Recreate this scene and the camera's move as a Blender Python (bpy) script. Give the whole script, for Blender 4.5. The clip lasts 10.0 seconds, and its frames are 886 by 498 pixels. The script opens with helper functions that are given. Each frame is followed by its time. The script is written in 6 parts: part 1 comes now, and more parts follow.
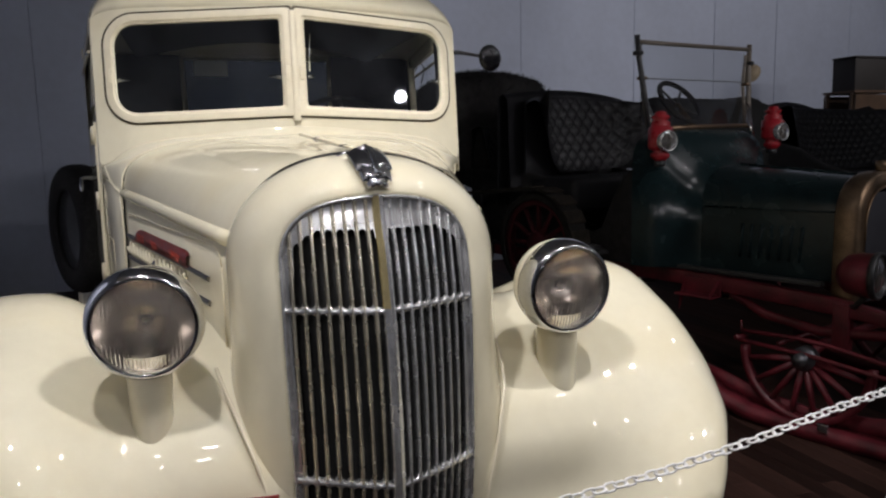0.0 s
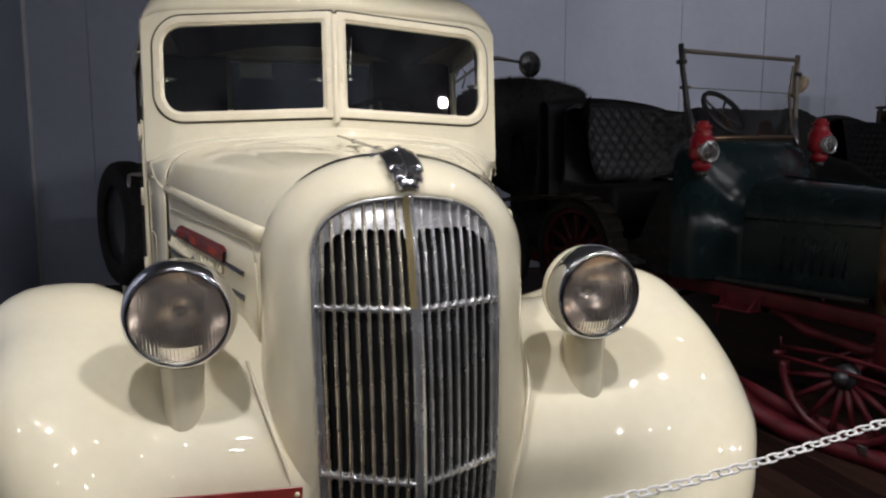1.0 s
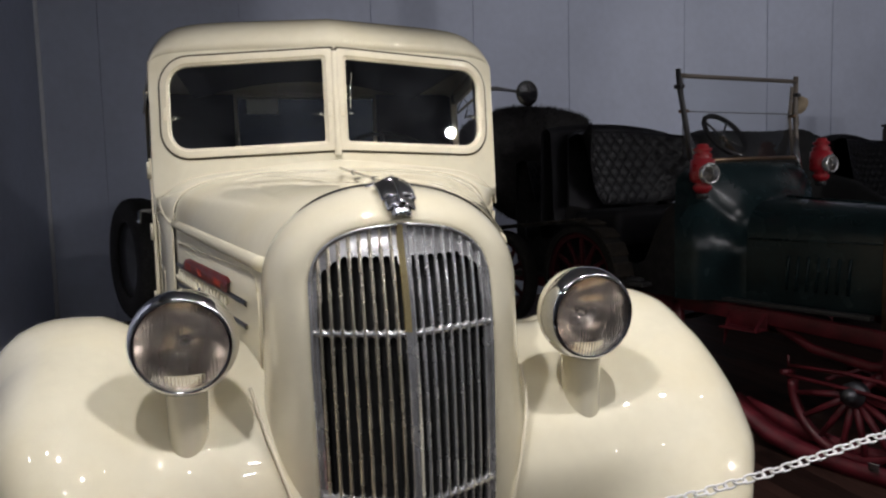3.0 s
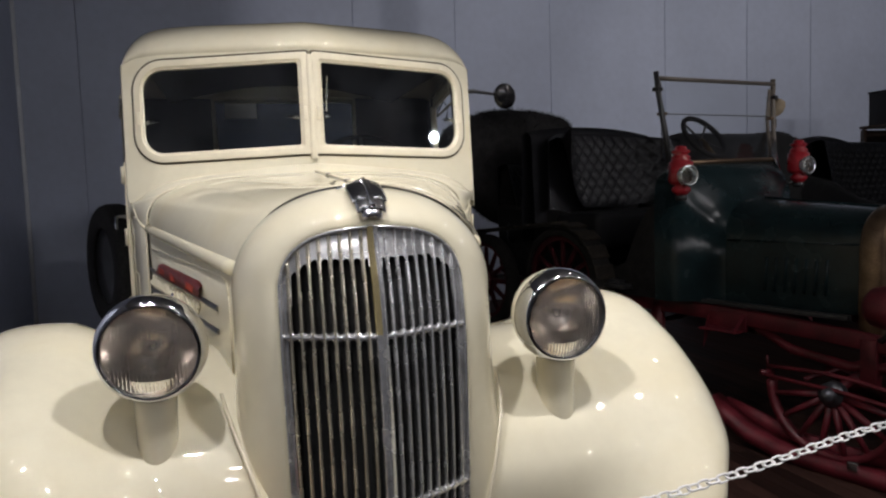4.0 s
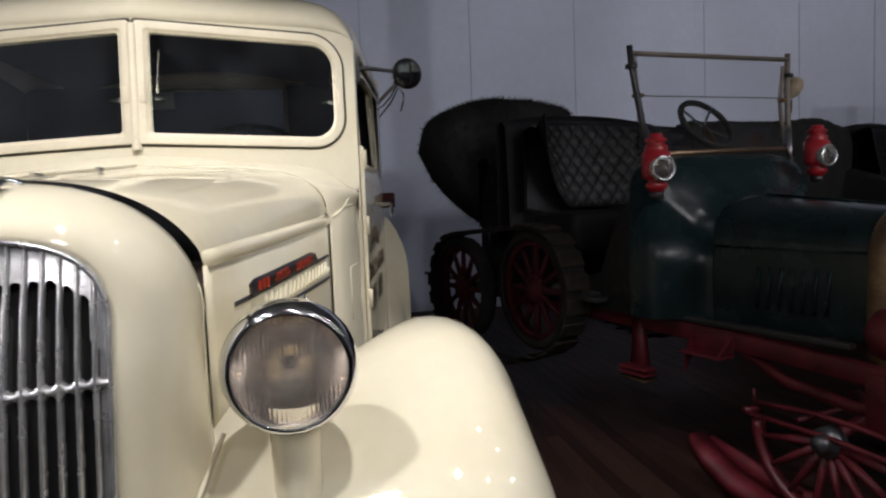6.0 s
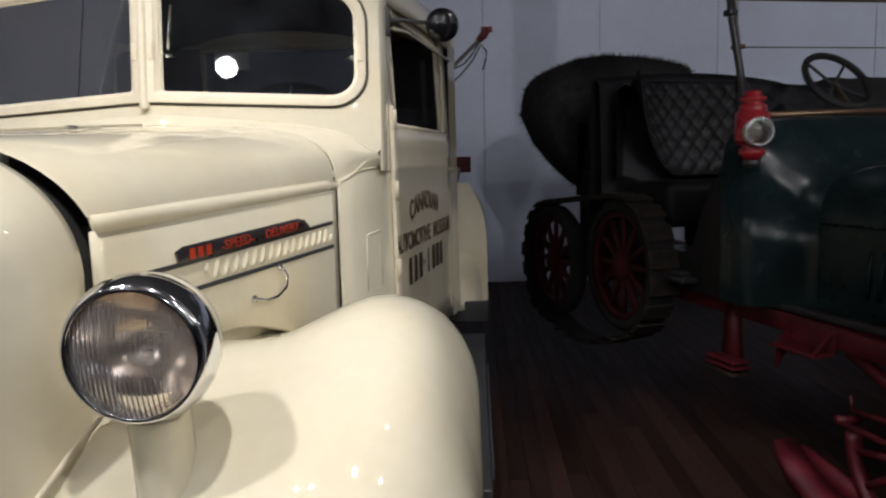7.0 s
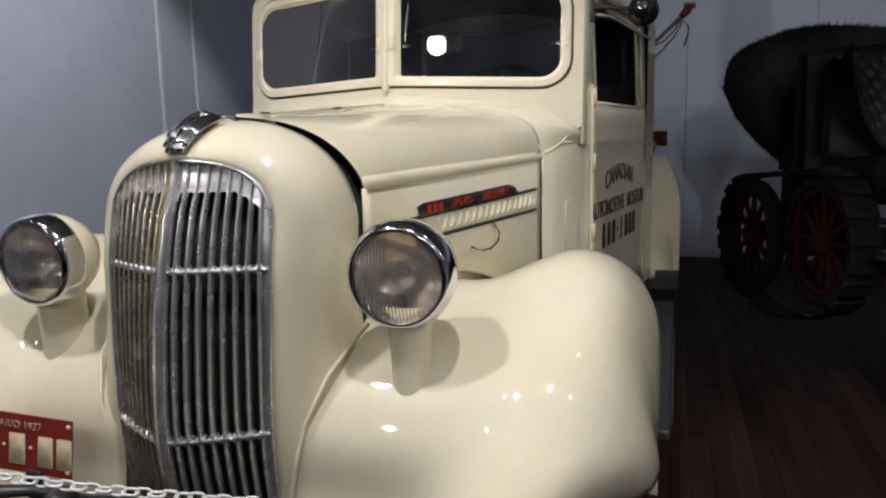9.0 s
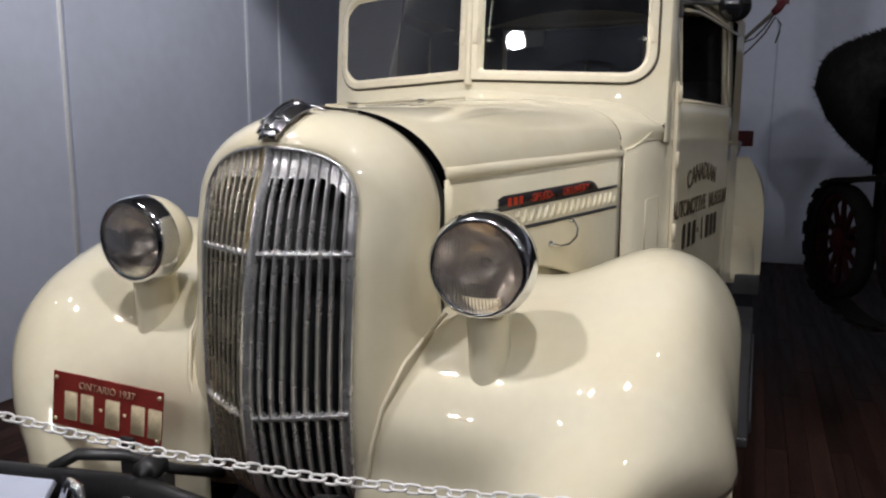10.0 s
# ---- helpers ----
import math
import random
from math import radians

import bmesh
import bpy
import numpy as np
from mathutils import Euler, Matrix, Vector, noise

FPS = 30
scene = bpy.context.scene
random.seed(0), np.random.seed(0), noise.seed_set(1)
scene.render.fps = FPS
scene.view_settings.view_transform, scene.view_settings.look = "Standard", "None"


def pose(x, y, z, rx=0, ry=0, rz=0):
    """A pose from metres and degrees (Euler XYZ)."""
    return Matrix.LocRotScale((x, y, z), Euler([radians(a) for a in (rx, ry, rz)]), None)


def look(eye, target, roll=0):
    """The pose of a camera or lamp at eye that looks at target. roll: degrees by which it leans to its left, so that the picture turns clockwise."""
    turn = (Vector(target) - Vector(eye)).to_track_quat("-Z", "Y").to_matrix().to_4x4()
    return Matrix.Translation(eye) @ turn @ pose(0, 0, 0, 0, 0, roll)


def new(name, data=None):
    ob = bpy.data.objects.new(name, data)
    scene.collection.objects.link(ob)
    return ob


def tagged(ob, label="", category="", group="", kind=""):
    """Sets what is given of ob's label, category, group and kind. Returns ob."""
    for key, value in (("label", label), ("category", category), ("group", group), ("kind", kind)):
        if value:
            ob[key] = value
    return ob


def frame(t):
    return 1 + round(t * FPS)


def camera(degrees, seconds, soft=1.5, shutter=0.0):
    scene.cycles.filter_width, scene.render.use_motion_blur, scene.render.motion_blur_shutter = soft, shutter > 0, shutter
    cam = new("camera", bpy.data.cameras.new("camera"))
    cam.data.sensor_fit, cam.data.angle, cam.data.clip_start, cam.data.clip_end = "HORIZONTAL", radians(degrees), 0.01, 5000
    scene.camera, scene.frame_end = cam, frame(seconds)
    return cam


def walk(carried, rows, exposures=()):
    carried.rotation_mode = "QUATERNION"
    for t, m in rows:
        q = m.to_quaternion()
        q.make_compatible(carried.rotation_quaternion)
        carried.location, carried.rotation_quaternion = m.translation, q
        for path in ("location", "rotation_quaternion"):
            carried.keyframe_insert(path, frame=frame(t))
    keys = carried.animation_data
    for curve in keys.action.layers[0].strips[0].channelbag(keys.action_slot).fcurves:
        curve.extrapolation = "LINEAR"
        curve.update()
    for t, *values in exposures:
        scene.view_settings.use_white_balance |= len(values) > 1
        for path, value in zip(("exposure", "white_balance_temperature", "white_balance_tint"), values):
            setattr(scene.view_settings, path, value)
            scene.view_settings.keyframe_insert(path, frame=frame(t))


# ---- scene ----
cam = camera(62.1, 10.0, soft=2.2, shutter=0.2)
PATH = [
    (0, (-0.365, -1.544, 1.47), (0.255, 0.338, 1.2), -1.3),
    (0.5, (-0.366, -1.55, 1.456), (0.18, 0.359, 1.216), 0.7),
    (1, (-0.346, -1.568, 1.463), (0.171, 0.348, 1.21), -0.0),
    (1.5, (-0.342, -1.594, 1.463), (0.172, 0.325, 1.232), -0.3),
    (2, (-0.331, -1.617, 1.469), (0.164, 0.309, 1.249), -1.3),
    (2.2, (-0.326, -1.619, 1.459), (0.172, 0.308, 1.262), -1.6),
    (3.3, (-0.307, -1.634, 1.458), (0.175, 0.299, 1.288), -1.5),
    (3.5, (-0.299, -1.635, 1.453), (0.209, 0.292, 1.285), -1.7),
    (4, (-0.28, -1.63, 1.45), (0.241, 0.294, 1.289), -1.9),
    (4.5, (-0.206, -1.58, 1.443), (0.388, 0.322, 1.269), -2.6),
    (5, (-0.029, -1.411, 1.421), (0.527, 0.509, 1.34), -1.3),
    (5.2, (0.082, -1.363, 1.405), (0.672, 0.545, 1.301), -1.5),
    (5.5, (0.301, -1.335, 1.4), (0.832, 0.588, 1.256), -3.8),
    (5.7, (0.408, -1.305, 1.427), (0.858, 0.638, 1.281), -3.5),
    (6.8, (0.936, -1.016, 1.390), (0.956, 0.972, 1.167), -1.5),
    (7, (1.02, -1.02, 1.403), (0.925, 0.963, 1.164), -1.5),
    (7.2, (1.044, -1.034, 1.426), (0.810, 0.935, 1.162), -1.6),
    (7.5, (1.011, -1.082, 1.41), (0.611, 0.862, 1.165), -1.5),
    (8, (0.958, -1.287, 1.369), (0.425, 0.616, 1.067), 1.6),
    (8.5, (1.007, -1.349, 1.408), (0.45, 0.545, 1.087), -0.2),
    (9, (1.05, -1.372, 1.413), (0.448, 0.511, 1.111), -1.2),
    (9.5, (1.025, -1.396, 1.406), (0.335, 0.455, 1.1), 0.1),
    (10, (1.03, -1.397, 1.406), (0.254, 0.419, 1.094), 0.1),
]
walk(cam, [(t, look(eye, target, roll)) for t, eye, target, roll in PATH], exposures=[(0, 0.1), (4.2, 0.1), (5.0, 0.25), (5.7, 0.28), (6.8, 0.3), (7.5, 0.15), (8.2, 0.05), (10, 0.05)])

# ---- light: ceiling spots read from shadows and glints, others added as fill ----
world = bpy.data.worlds.new("world")
scene.world = world
world.use_nodes = True
world.node_tree.nodes["Background"].inputs["Color"].default_value = (0.55, 0.6, 0.75, 1)
world.node_tree.nodes["Background"].inputs["Strength"].default_value = 0.02

WARM = (1.0, 0.968, 1.0)
# x, y, z of the lamp, its target, watts, cone, radius
SPOTS = [
    ((0.80, -0.55, 3.45), (0.50, 0.45, 0.9), 132, 72, 0.05),
    ((-0.62, -0.52, 3.45), (-0.25, 0.6, 0.9), 130, 70, 0.05),
    ((-1.35, -4.00, 3.40), (-0.3, 2.0, 1.0), 85, 70, 0.05),
    ((1.40, -4.05, 3.40), (-0.3, 2.2, 1.4), 95, 50, 0.11),
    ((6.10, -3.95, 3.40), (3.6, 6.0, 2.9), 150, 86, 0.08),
    # added to brighten the touring car's front
    ((5.20, -1.80, 3.70), (3.0, 1.55, 1.25), 36, 24, 0.04),
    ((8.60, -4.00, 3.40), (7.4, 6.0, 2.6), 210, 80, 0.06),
    ((2.71, 1.10, 3.60), (0.78, 1.75, 1.15), 48, 40, 0.045),
    # added to brighten the west wall; the next one, the pillar
    ((-0.80, 0.70, 4.10), (-2.56, 2.0, 1.60), 262, 58, 0.05),
    ((2.90, -2.40, 3.75), (2.19, 0.3, 1.9), 85, 34, 0.04),
    # next three are added washes that brighten the back wall
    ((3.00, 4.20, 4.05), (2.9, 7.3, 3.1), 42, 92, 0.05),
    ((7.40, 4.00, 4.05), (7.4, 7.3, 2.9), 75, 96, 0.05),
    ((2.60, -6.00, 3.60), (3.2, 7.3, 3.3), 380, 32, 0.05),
    ((0.40, -6.30, 3.70), (0.2, 0.6, 1.2), 16, 40, 0.025),
    # added fill for the right fender's outer side
    ((3.55, -1.55, 3.75), (0.95, 0.80, 0.50), 140, 27, 0.05),
]
# small lamps along the ceiling tracks: x, y
SMALL = [(-2.3, -0.6), (-1.2, -0.45), (1.95, 0.3), (2.35, -0.7), (3.3, 0.2), (4.7, -1.5), (5.4, 0.1), (5.9, 0.4), (7.4, 2.4), (2.0, -1.4), (-0.4, -1.6), (-0.45, -2.4), (3.9, -7.4)]
SPOTS += [((x, y, 3.6), (0.3, 0.2, 0.9), 7.0, 70, 0.045) for x, y in SMALL]


def spot(place, target, watts, cone, radius):
    data = bpy.data.lights.new("spot", "SPOT")
    data.energy, data.spot_size, data.spot_blend = watts, radians(cone), 0.35
    data.shadow_soft_size, data.color = radius, WARM
    ob = new("spot_light", data)
    ob.matrix_world = look(place, target)
    return ob


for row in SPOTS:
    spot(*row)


# ---- materials ----
def material(name, colour, rough=0.5, metal=0.0, coat=0.0, grain=0.0, scale=8.0, stain=0.0, bump=0.0, bump_scale=60.0, stretch=(1, 1, 1), spec=0.5):
    """A surface with two scales of uneven colour, uneven gloss and fine relief."""
    m = bpy.data.materials.new(name)
    m.use_nodes = True
    nt = m.node_tree
    b = nt.nodes["Principled BSDF"]
    b.inputs["Metallic"].default_value = metal
    b.inputs["Coat Weight"].default_value = coat
    b.inputs["Coat Roughness"].default_value = 0.012
    b.inputs["Specular IOR Level"].default_value = spec
    tc = nt.nodes.new("ShaderNodeTexCoord")
    mp = nt.nodes.new("ShaderNodeMapping")
    mp.inputs["Scale"].default_value = stretch
    nt.links.new(tc.outputs["Object"], mp.inputs["Vector"])

    def noise_tex(sc, detail):
        n = nt.nodes.new("ShaderNodeTexNoise")
        n.inputs["Scale"].default_value, n.inputs["Detail"].default_value = sc, detail
        nt.links.new(mp.outputs["Vector"], n.inputs["Vector"])
        return n

    fine, broad = noise_tex(scale * 9, 5), noise_tex(scale, 3)
    add = nt.nodes.new("ShaderNodeMath")
    add.operation = "MULTIPLY_ADD"
    ma = nt.nodes.new("ShaderNodeMapRange")
    nt.links.new(fine.outputs["Fac"], ma.inputs["Value"])
    ma.inputs["From Min"].default_value, ma.inputs["From Max"].default_value = 0.3, 0.7
    ma.inputs["To Min"].default_value, ma.inputs["To Max"].default_value = 1 - grain, 1 + grain
    mb = nt.nodes.new("ShaderNodeMapRange")
    nt.links.new(broad.outputs["Fac"], mb.inputs["Value"])
    mb.inputs["From Min"].default_value, mb.inputs["From Max"].default_value = 0.3, 0.7
    mb.inputs["To Min"].default_value, mb.inputs["To Max"].default_value = 1 - stain, 1 + stain
    add.operation = "MULTIPLY"
    nt.links.new(ma.outputs["Result"], add.inputs[0])
    nt.links.new(mb.outputs["Result"], add.inputs[1])
    mix = nt.nodes.new("ShaderNodeVectorMath")
    mix.operation = "SCALE"
    mix.inputs[0].default_value = colour
    nt.links.new(add.outputs[0], mix.inputs["Scale"])
    nt.links.new(mix.outputs["Vector"], b.inputs["Base Color"])
    mr = nt.nodes.new("ShaderNodeMapRange")
    nt.links.new(broad.outputs["Fac"], mr.inputs["Value"])
    mr.inputs["From Min"].default_value, mr.inputs["From Max"].default_value = 0.3, 0.7
    mr.inputs["To Min"].default_value, mr.inputs["To Max"].default_value = rough * 0.85, min(1, rough * 1.15)
    nt.links.new(mr.outputs["Result"], b.inputs["Roughness"])
    if bump:
        bt = noise_tex(bump_scale, 4)
        bn = nt.nodes.new("ShaderNodeBump")
        bn.inputs["Strength"].default_value, bn.inputs["Distance"].default_value = bump, 0.004
        nt.links.new(bt.outputs["Fac"], bn.inputs["Height"])
        nt.links.new(bn.outputs["Normal"], b.inputs["Normal"])
    return m


def glass(name, tint=(1, 1, 1), rough=0.0):
    m = bpy.data.materials.new(name)
    m.use_nodes = True
    b = m.node_tree.nodes["Principled BSDF"]
    b.inputs["Base Color"].default_value = (*tint, 1)
    b.inputs["Transmission Weight"].default_value = 1
    b.inputs["Roughness"].default_value = rough
    b.inputs["IOR"].default_value = 1.45
    return m


CREAM = material("cream_paint", (0.706, 0.655, 0.490), 0.5, coat=1.0, grain=0.02, scale=3, stain=0.045, bump=0.02, bump_scale=16, spec=0.15)


def aged(m, tint, low, high, most):
    """Uneven yellowing of old paint in soft patches."""
    nt = m.node_tree
    b = nt.nodes["Principled BSDF"]
    src = b.inputs["Base Color"].links[0].from_socket
    tc, n = nt.nodes.new("ShaderNodeTexCoord"), nt.nodes.new("ShaderNodeTexNoise")
    n.inputs["Scale"].default_value, n.inputs["Detail"].default_value, n.inputs["Roughness"].default_value = 2.6, 7, 0.6
    nt.links.new(tc.outputs["Object"], n.inputs["Vector"])
    r = nt.nodes.new("ShaderNodeMapRange")
    r.inputs["From Min"].default_value, r.inputs["From Max"].default_value = low, high
    r.inputs["To Min"].default_value, r.inputs["To Max"].default_value = 0.0, most
    nt.links.new(n.outputs["Fac"], r.inputs["Value"])
    mix = nt.nodes.new("ShaderNodeMix")
    mix.data_type = "RGBA"
    nt.links.new(r.outputs["Result"], mix.inputs["Factor"])
    nt.links.new(src, mix.inputs[6])
    mix.inputs[7].default_value = (*tint, 1)
    nt.links.new(mix.outputs[2], b.inputs["Base Color"])


aged(CREAM, (0.66, 0.55, 0.31), 0.47, 0.78, 0.45)
CREAM_EDGE = material("cream_trim", (0.70, 0.635, 0.47), 0.4, coat=0.4, grain=0.03, scale=5, stain=0.06)
CHROME = material("chrome", (0.68, 0.69, 0.72), 0.09, metal=1, grain=0.05, scale=12, stain=0.08, bump=0.03, bump_scale=90)
OLD_CHROME = material("worn_chrome", (0.61, 0.61, 0.61), 0.26, metal=0.8, grain=0.12, scale=14, stain=0.15, bump=0.06, bump_scale=120)
# yellow reflection put into the colour of the grille's left bars
WARM_CHROME = material("warm_reflection_chrome", (0.66, 0.61, 0.49), 0.27, metal=0.85, grain=0.12, scale=14, stain=0.18, bump=0.06, bump_scale=120)
# chrome tinted gold, a warm reflection put into the colour
REFLECTED_GOLD = material("gold_reflection_tint", (0.76, 0.63, 0.32), 0.22, metal=0.8, grain=0.08, scale=16, stain=0.1, bump=0.05, bump_scale=120)
GASKET = material("old_gasket", (0.085, 0.072, 0.045), 0.8, grain=0.25, scale=25, stain=0.3)
BLACK = material("black_paint", (0.027, 0.027, 0.028), 0.35, grain=0.2, scale=6, stain=0.2)
# near-black; also stands in for shade behind grille bars and in hood gap
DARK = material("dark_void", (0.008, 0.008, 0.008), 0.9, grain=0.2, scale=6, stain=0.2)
MIRROR_BLACK = material("gloss_black", (0.006, 0.006, 0.007), 0.12, grain=0.2, scale=6, stain=0.2)
BRIGHT = material("bright_chrome", (0.72, 0.73, 0.76), 0.15, metal=1, grain=0.05, scale=12, stain=0.08)
RUBBER = material("rubber", (0.018, 0.017, 0.016), 0.9, grain=0.3, scale=8, stain=0.35, bump=0.35, bump_scale=60, spec=0.12)
SMOKED = glass("dark_tinted_glass", (0.10, 0.11, 0.12))
GLASS = glass("window_glass", (0.94, 0.97, 0.96))


def filmy(m, low, high, tint=(0.62, 0.66, 0.75)):
    """A thin uneven pale film over glass."""
    nt = m.node_tree
    b = nt.nodes["Principled BSDF"]
    out = nt.nodes["Material Output"]
    film = nt.nodes.new("ShaderNodeBsdfDiffuse")
    film.inputs["Color"].default_value = (*tint, 1)
    tc = nt.nodes.new("ShaderNodeTexCoord")
    n = nt.nodes.new("ShaderNodeTexNoise")
    n.inputs["Scale"].default_value, n.inputs["Detail"].default_value = 5.0, 6
    nt.links.new(tc.outputs["Object"], n.inputs["Vector"])
    r = nt.nodes.new("ShaderNodeMapRange")
    r.inputs["From Min"].default_value, r.inputs["From Max"].default_value = 0.35, 0.7
    r.inputs["To Min"].default_value, r.inputs["To Max"].default_value = low, high
    nt.links.new(n.outputs["Fac"], r.inputs["Value"])
    mix = nt.nodes.new("ShaderNodeMixShader")
    nt.links.new(r.outputs["Result"], mix.inputs["Fac"])
    nt.links.new(b.outputs["BSDF"], mix.inputs[1])
    nt.links.new(film.outputs["BSDF"], mix.inputs[2])
    nt.links.new(mix.outputs["Shader"], out.inputs["Surface"])


filmy(GLASS, 0.002, 0.009)
CLEAR = glass("thin_clear_glass", (0.97, 0.98, 0.98))
LENS = glass("lens_glass", (0.93, 0.92, 0.90), 0.03)


filmy(LENS, 0.04, 0.085, (0.60, 0.55, 0.50))
REFLECTOR = material("silver_reflector", (0.84, 0.77, 0.70), 0.14, metal=1, grain=0.1, scale=6, stain=0.2)
BADGE_RED = material("red_enamel", (0.42, 0.045, 0.02), 0.35, grain=0.1, scale=30, stain=0.1)
BADGE_OLD = material("dull_red_enamel", (0.12, 0.018, 0.018), 0.35, grain=0.15, scale=30, stain=0.25)
BADGE_DARK = material("dark_enamel", (0.02, 0.018, 0.02), 0.3, grain=0.1, scale=30, stain=0.1)
STEEL = material("grey_strip", (0.10, 0.10, 0.11), 0.35, metal=0.7, grain=0.1, scale=20, stain=0.1)
PLATE_RED = material("plate_red", (0.23, 0.025, 0.018), 0.45, grain=0.12, scale=20, stain=0.2, bump=0.1)
PLATE_WORN = material("worn_plate_cream", (0.40, 0.27, 0.18), 0.5, grain=0.25, scale=40, stain=0.4)
PLATE_CREAM = material("plate_cream", (0.62, 0.52, 0.33), 0.5, grain=0.15, scale=30, stain=0.2)
SIGN_INK = material("sign_ink", (0.045, 0.035, 0.025), 0.5, grain=0.2, scale=30, stain=0.2)
SIGN_BROWN = material("sign_brown", (0.10, 0.075, 0.045), 0.5, grain=0.3, scale=40, stain=0.25)
INTERIOR = material("dark_trim", (0.03, 0.032, 0.037), 0.8, grain=0.2, scale=10, stain=0.2, bump=0.1)
SEAT = material("brown_seat", (0.06, 0.04, 0.03), 0.6, grain=0.2, scale=10, stain=0.2, bump=0.1)
WALL = material("grey_wall", (0.515, 0.555, 0.665), 0.75, grain=0.03, scale=1.3, stain=0.06, bump=0.05, bump_scale=40)
WALL_TRIM = material("pale_trim", (0.84, 0.85, 0.87), 0.5, grain=0.04, scale=4, stain=0.06)
PILLAR = material("white_pillar_paint", (0.66, 0.66, 0.67), 0.6, grain=0.03, scale=3, stain=0.04, bump=0.05)
CEILING = material("dark_ceiling", (0.30, 0.30, 0.31), 0.9, grain=0.05, scale=2, stain=0.1)
PLANK = material("plank_wood", (0.026, 0.0125, 0.0094), 0.6, spec=0.15, grain=0.35, scale=3, stain=0.3, bump=0.15, bump_scale=30, stretch=(7, 0.6, 1))
GAP = material("floor_gap", (0.012, 0.008, 0.006), 0.8, grain=0.2, scale=6, stain=0.2)
GREEN = material("dark_green_paint", (0.009, 0.019, 0.021), 0.26, coat=0.1, grain=0.15, scale=5, stain=0.3, bump=0.05, spec=0.3)
RED = material("red_paint", (0.105, 0.010, 0.016), 0.5, grain=0.2, scale=8, stain=0.5, bump=0.15, bump_scale=50)
# darker copy of RED: rear wheels' shade in the colour; also the marker lamp
DIM_RED = material("dim_red_paint", (0.045, 0.006, 0.009), 0.7, grain=0.25, scale=9, stain=0.35, bump=0.2, bump_scale=50, spec=0.2)
LAMP_RED = material("lamp_red", (0.30, 0.010, 0.018), 0.3, coat=0.5, grain=0.08, scale=20, stain=0.12)
BRASS = material("brass", (0.22, 0.15, 0.095), 0.42, metal=0.9, grain=0.15, scale=12, stain=0.3, bump=0.05)
WOOD = material("pale_wood", (0.17, 0.145, 0.12), 0.5, grain=0.2, scale=8, stain=0.2, stretch=(1, 1, 5))
TRACK = material("track_cleat", (0.022, 0.018, 0.014), 0.9, grain=0.35, scale=9, stain=0.45, bump=0.4, bump_scale=40, spec=0.2)
LEATHER = material("black_leather", (0.009, 0.009, 0.0105), 0.56, grain=0.25, scale=12, stain=0.3, bump=0.25, bump_scale=70, spec=0.2)
FUR = material("black_fur", (0.022, 0.021, 0.021), 0.9, grain=0.4, scale=20, stain=0.3)
FUR.node_tree.nodes["Principled BSDF"].inputs["Specular IOR Level"].default_value = 0.1
CORE = material("radiator_core", (0.06, 0.06, 0.07), 0.5, metal=0.5, grain=0.3, scale=30, stain=0.2, bump=0.3, bump_scale=150)
CHAIN = material("white_plastic", (0.78, 0.77, 0.75), 0.45, grain=0.03, scale=20, stain=0.05)
RAG = material("beige_rubber", (0.34, 0.27, 0.18), 0.7, grain=0.2, scale=20, stain=0.2)
CARTON = material("dark_box", (0.03, 0.026, 0.024), 0.7, grain=0.2, scale=10, stain=0.2)
CRATE = material("crate_wood", (0.095, 0.055, 0.032), 0.6, grain=0.25, scale=8, stain=0.25)


def uneven_pieces(m, low, high):
    """Lets each piece have its own tone."""
    nt = m.node_tree
    b = nt.nodes["Principled BSDF"]
    src = b.inputs["Base Color"].links[0].from_socket
    oi, geo = nt.nodes.new("ShaderNodeObjectInfo"), nt.nodes.new("ShaderNodeNewGeometry")
    add, fr = nt.nodes.new("ShaderNodeMath"), nt.nodes.new("ShaderNodeMath")
    fr.operation = "FRACT"
    nt.links.new(oi.outputs["Random"], add.inputs[0])
    nt.links.new(geo.outputs["Random Per Island"], add.inputs[1])
    nt.links.new(add.outputs[0], fr.inputs[0])
    r = nt.nodes.new("ShaderNodeMapRange")
    r.inputs["To Min"].default_value, r.inputs["To Max"].default_value = low, high
    nt.links.new(fr.outputs[0], r.inputs["Value"])
    v = nt.nodes.new("ShaderNodeVectorMath")
    v.operation = "SCALE"
    nt.links.new(src, v.inputs[0])
    nt.links.new(r.outputs["Result"], v.inputs["Scale"])
    nt.links.new(v.outputs["Vector"], b.inputs["Base Color"])


uneven_pieces(PLANK, 0.5, 1.6)


# ---- builders ----
def thing(name, label, category, group="", kind="", at=None):
    ob = new(name)
    if at is not None:
        ob.matrix_world = at
    return tagged(ob, label, category, group, kind)


def part(name, data, mat, parent, label="", smooth=True):
    """Links a bmesh or a mesh as one object under a thing or a part."""
    if isinstance(data, bmesh.types.BMesh):
        me = bpy.data.meshes.new(name)
        data.to_mesh(me)
        data.free()
    else:
        me = data
    if mat is not None:
        me.materials.clear()
        me.materials.append(mat)
    for p in me.polygons:
        p.use_smooth = smooth
    ob = new(name, me)
    if parent is not None:
        ob.parent = parent
    return tagged(ob, label)


def mesh(verts, faces, name="mesh"):
    me = bpy.data.meshes.new(name)
    me.from_pydata([tuple(v) for v in verts], [], faces)
    me.update()
    return me


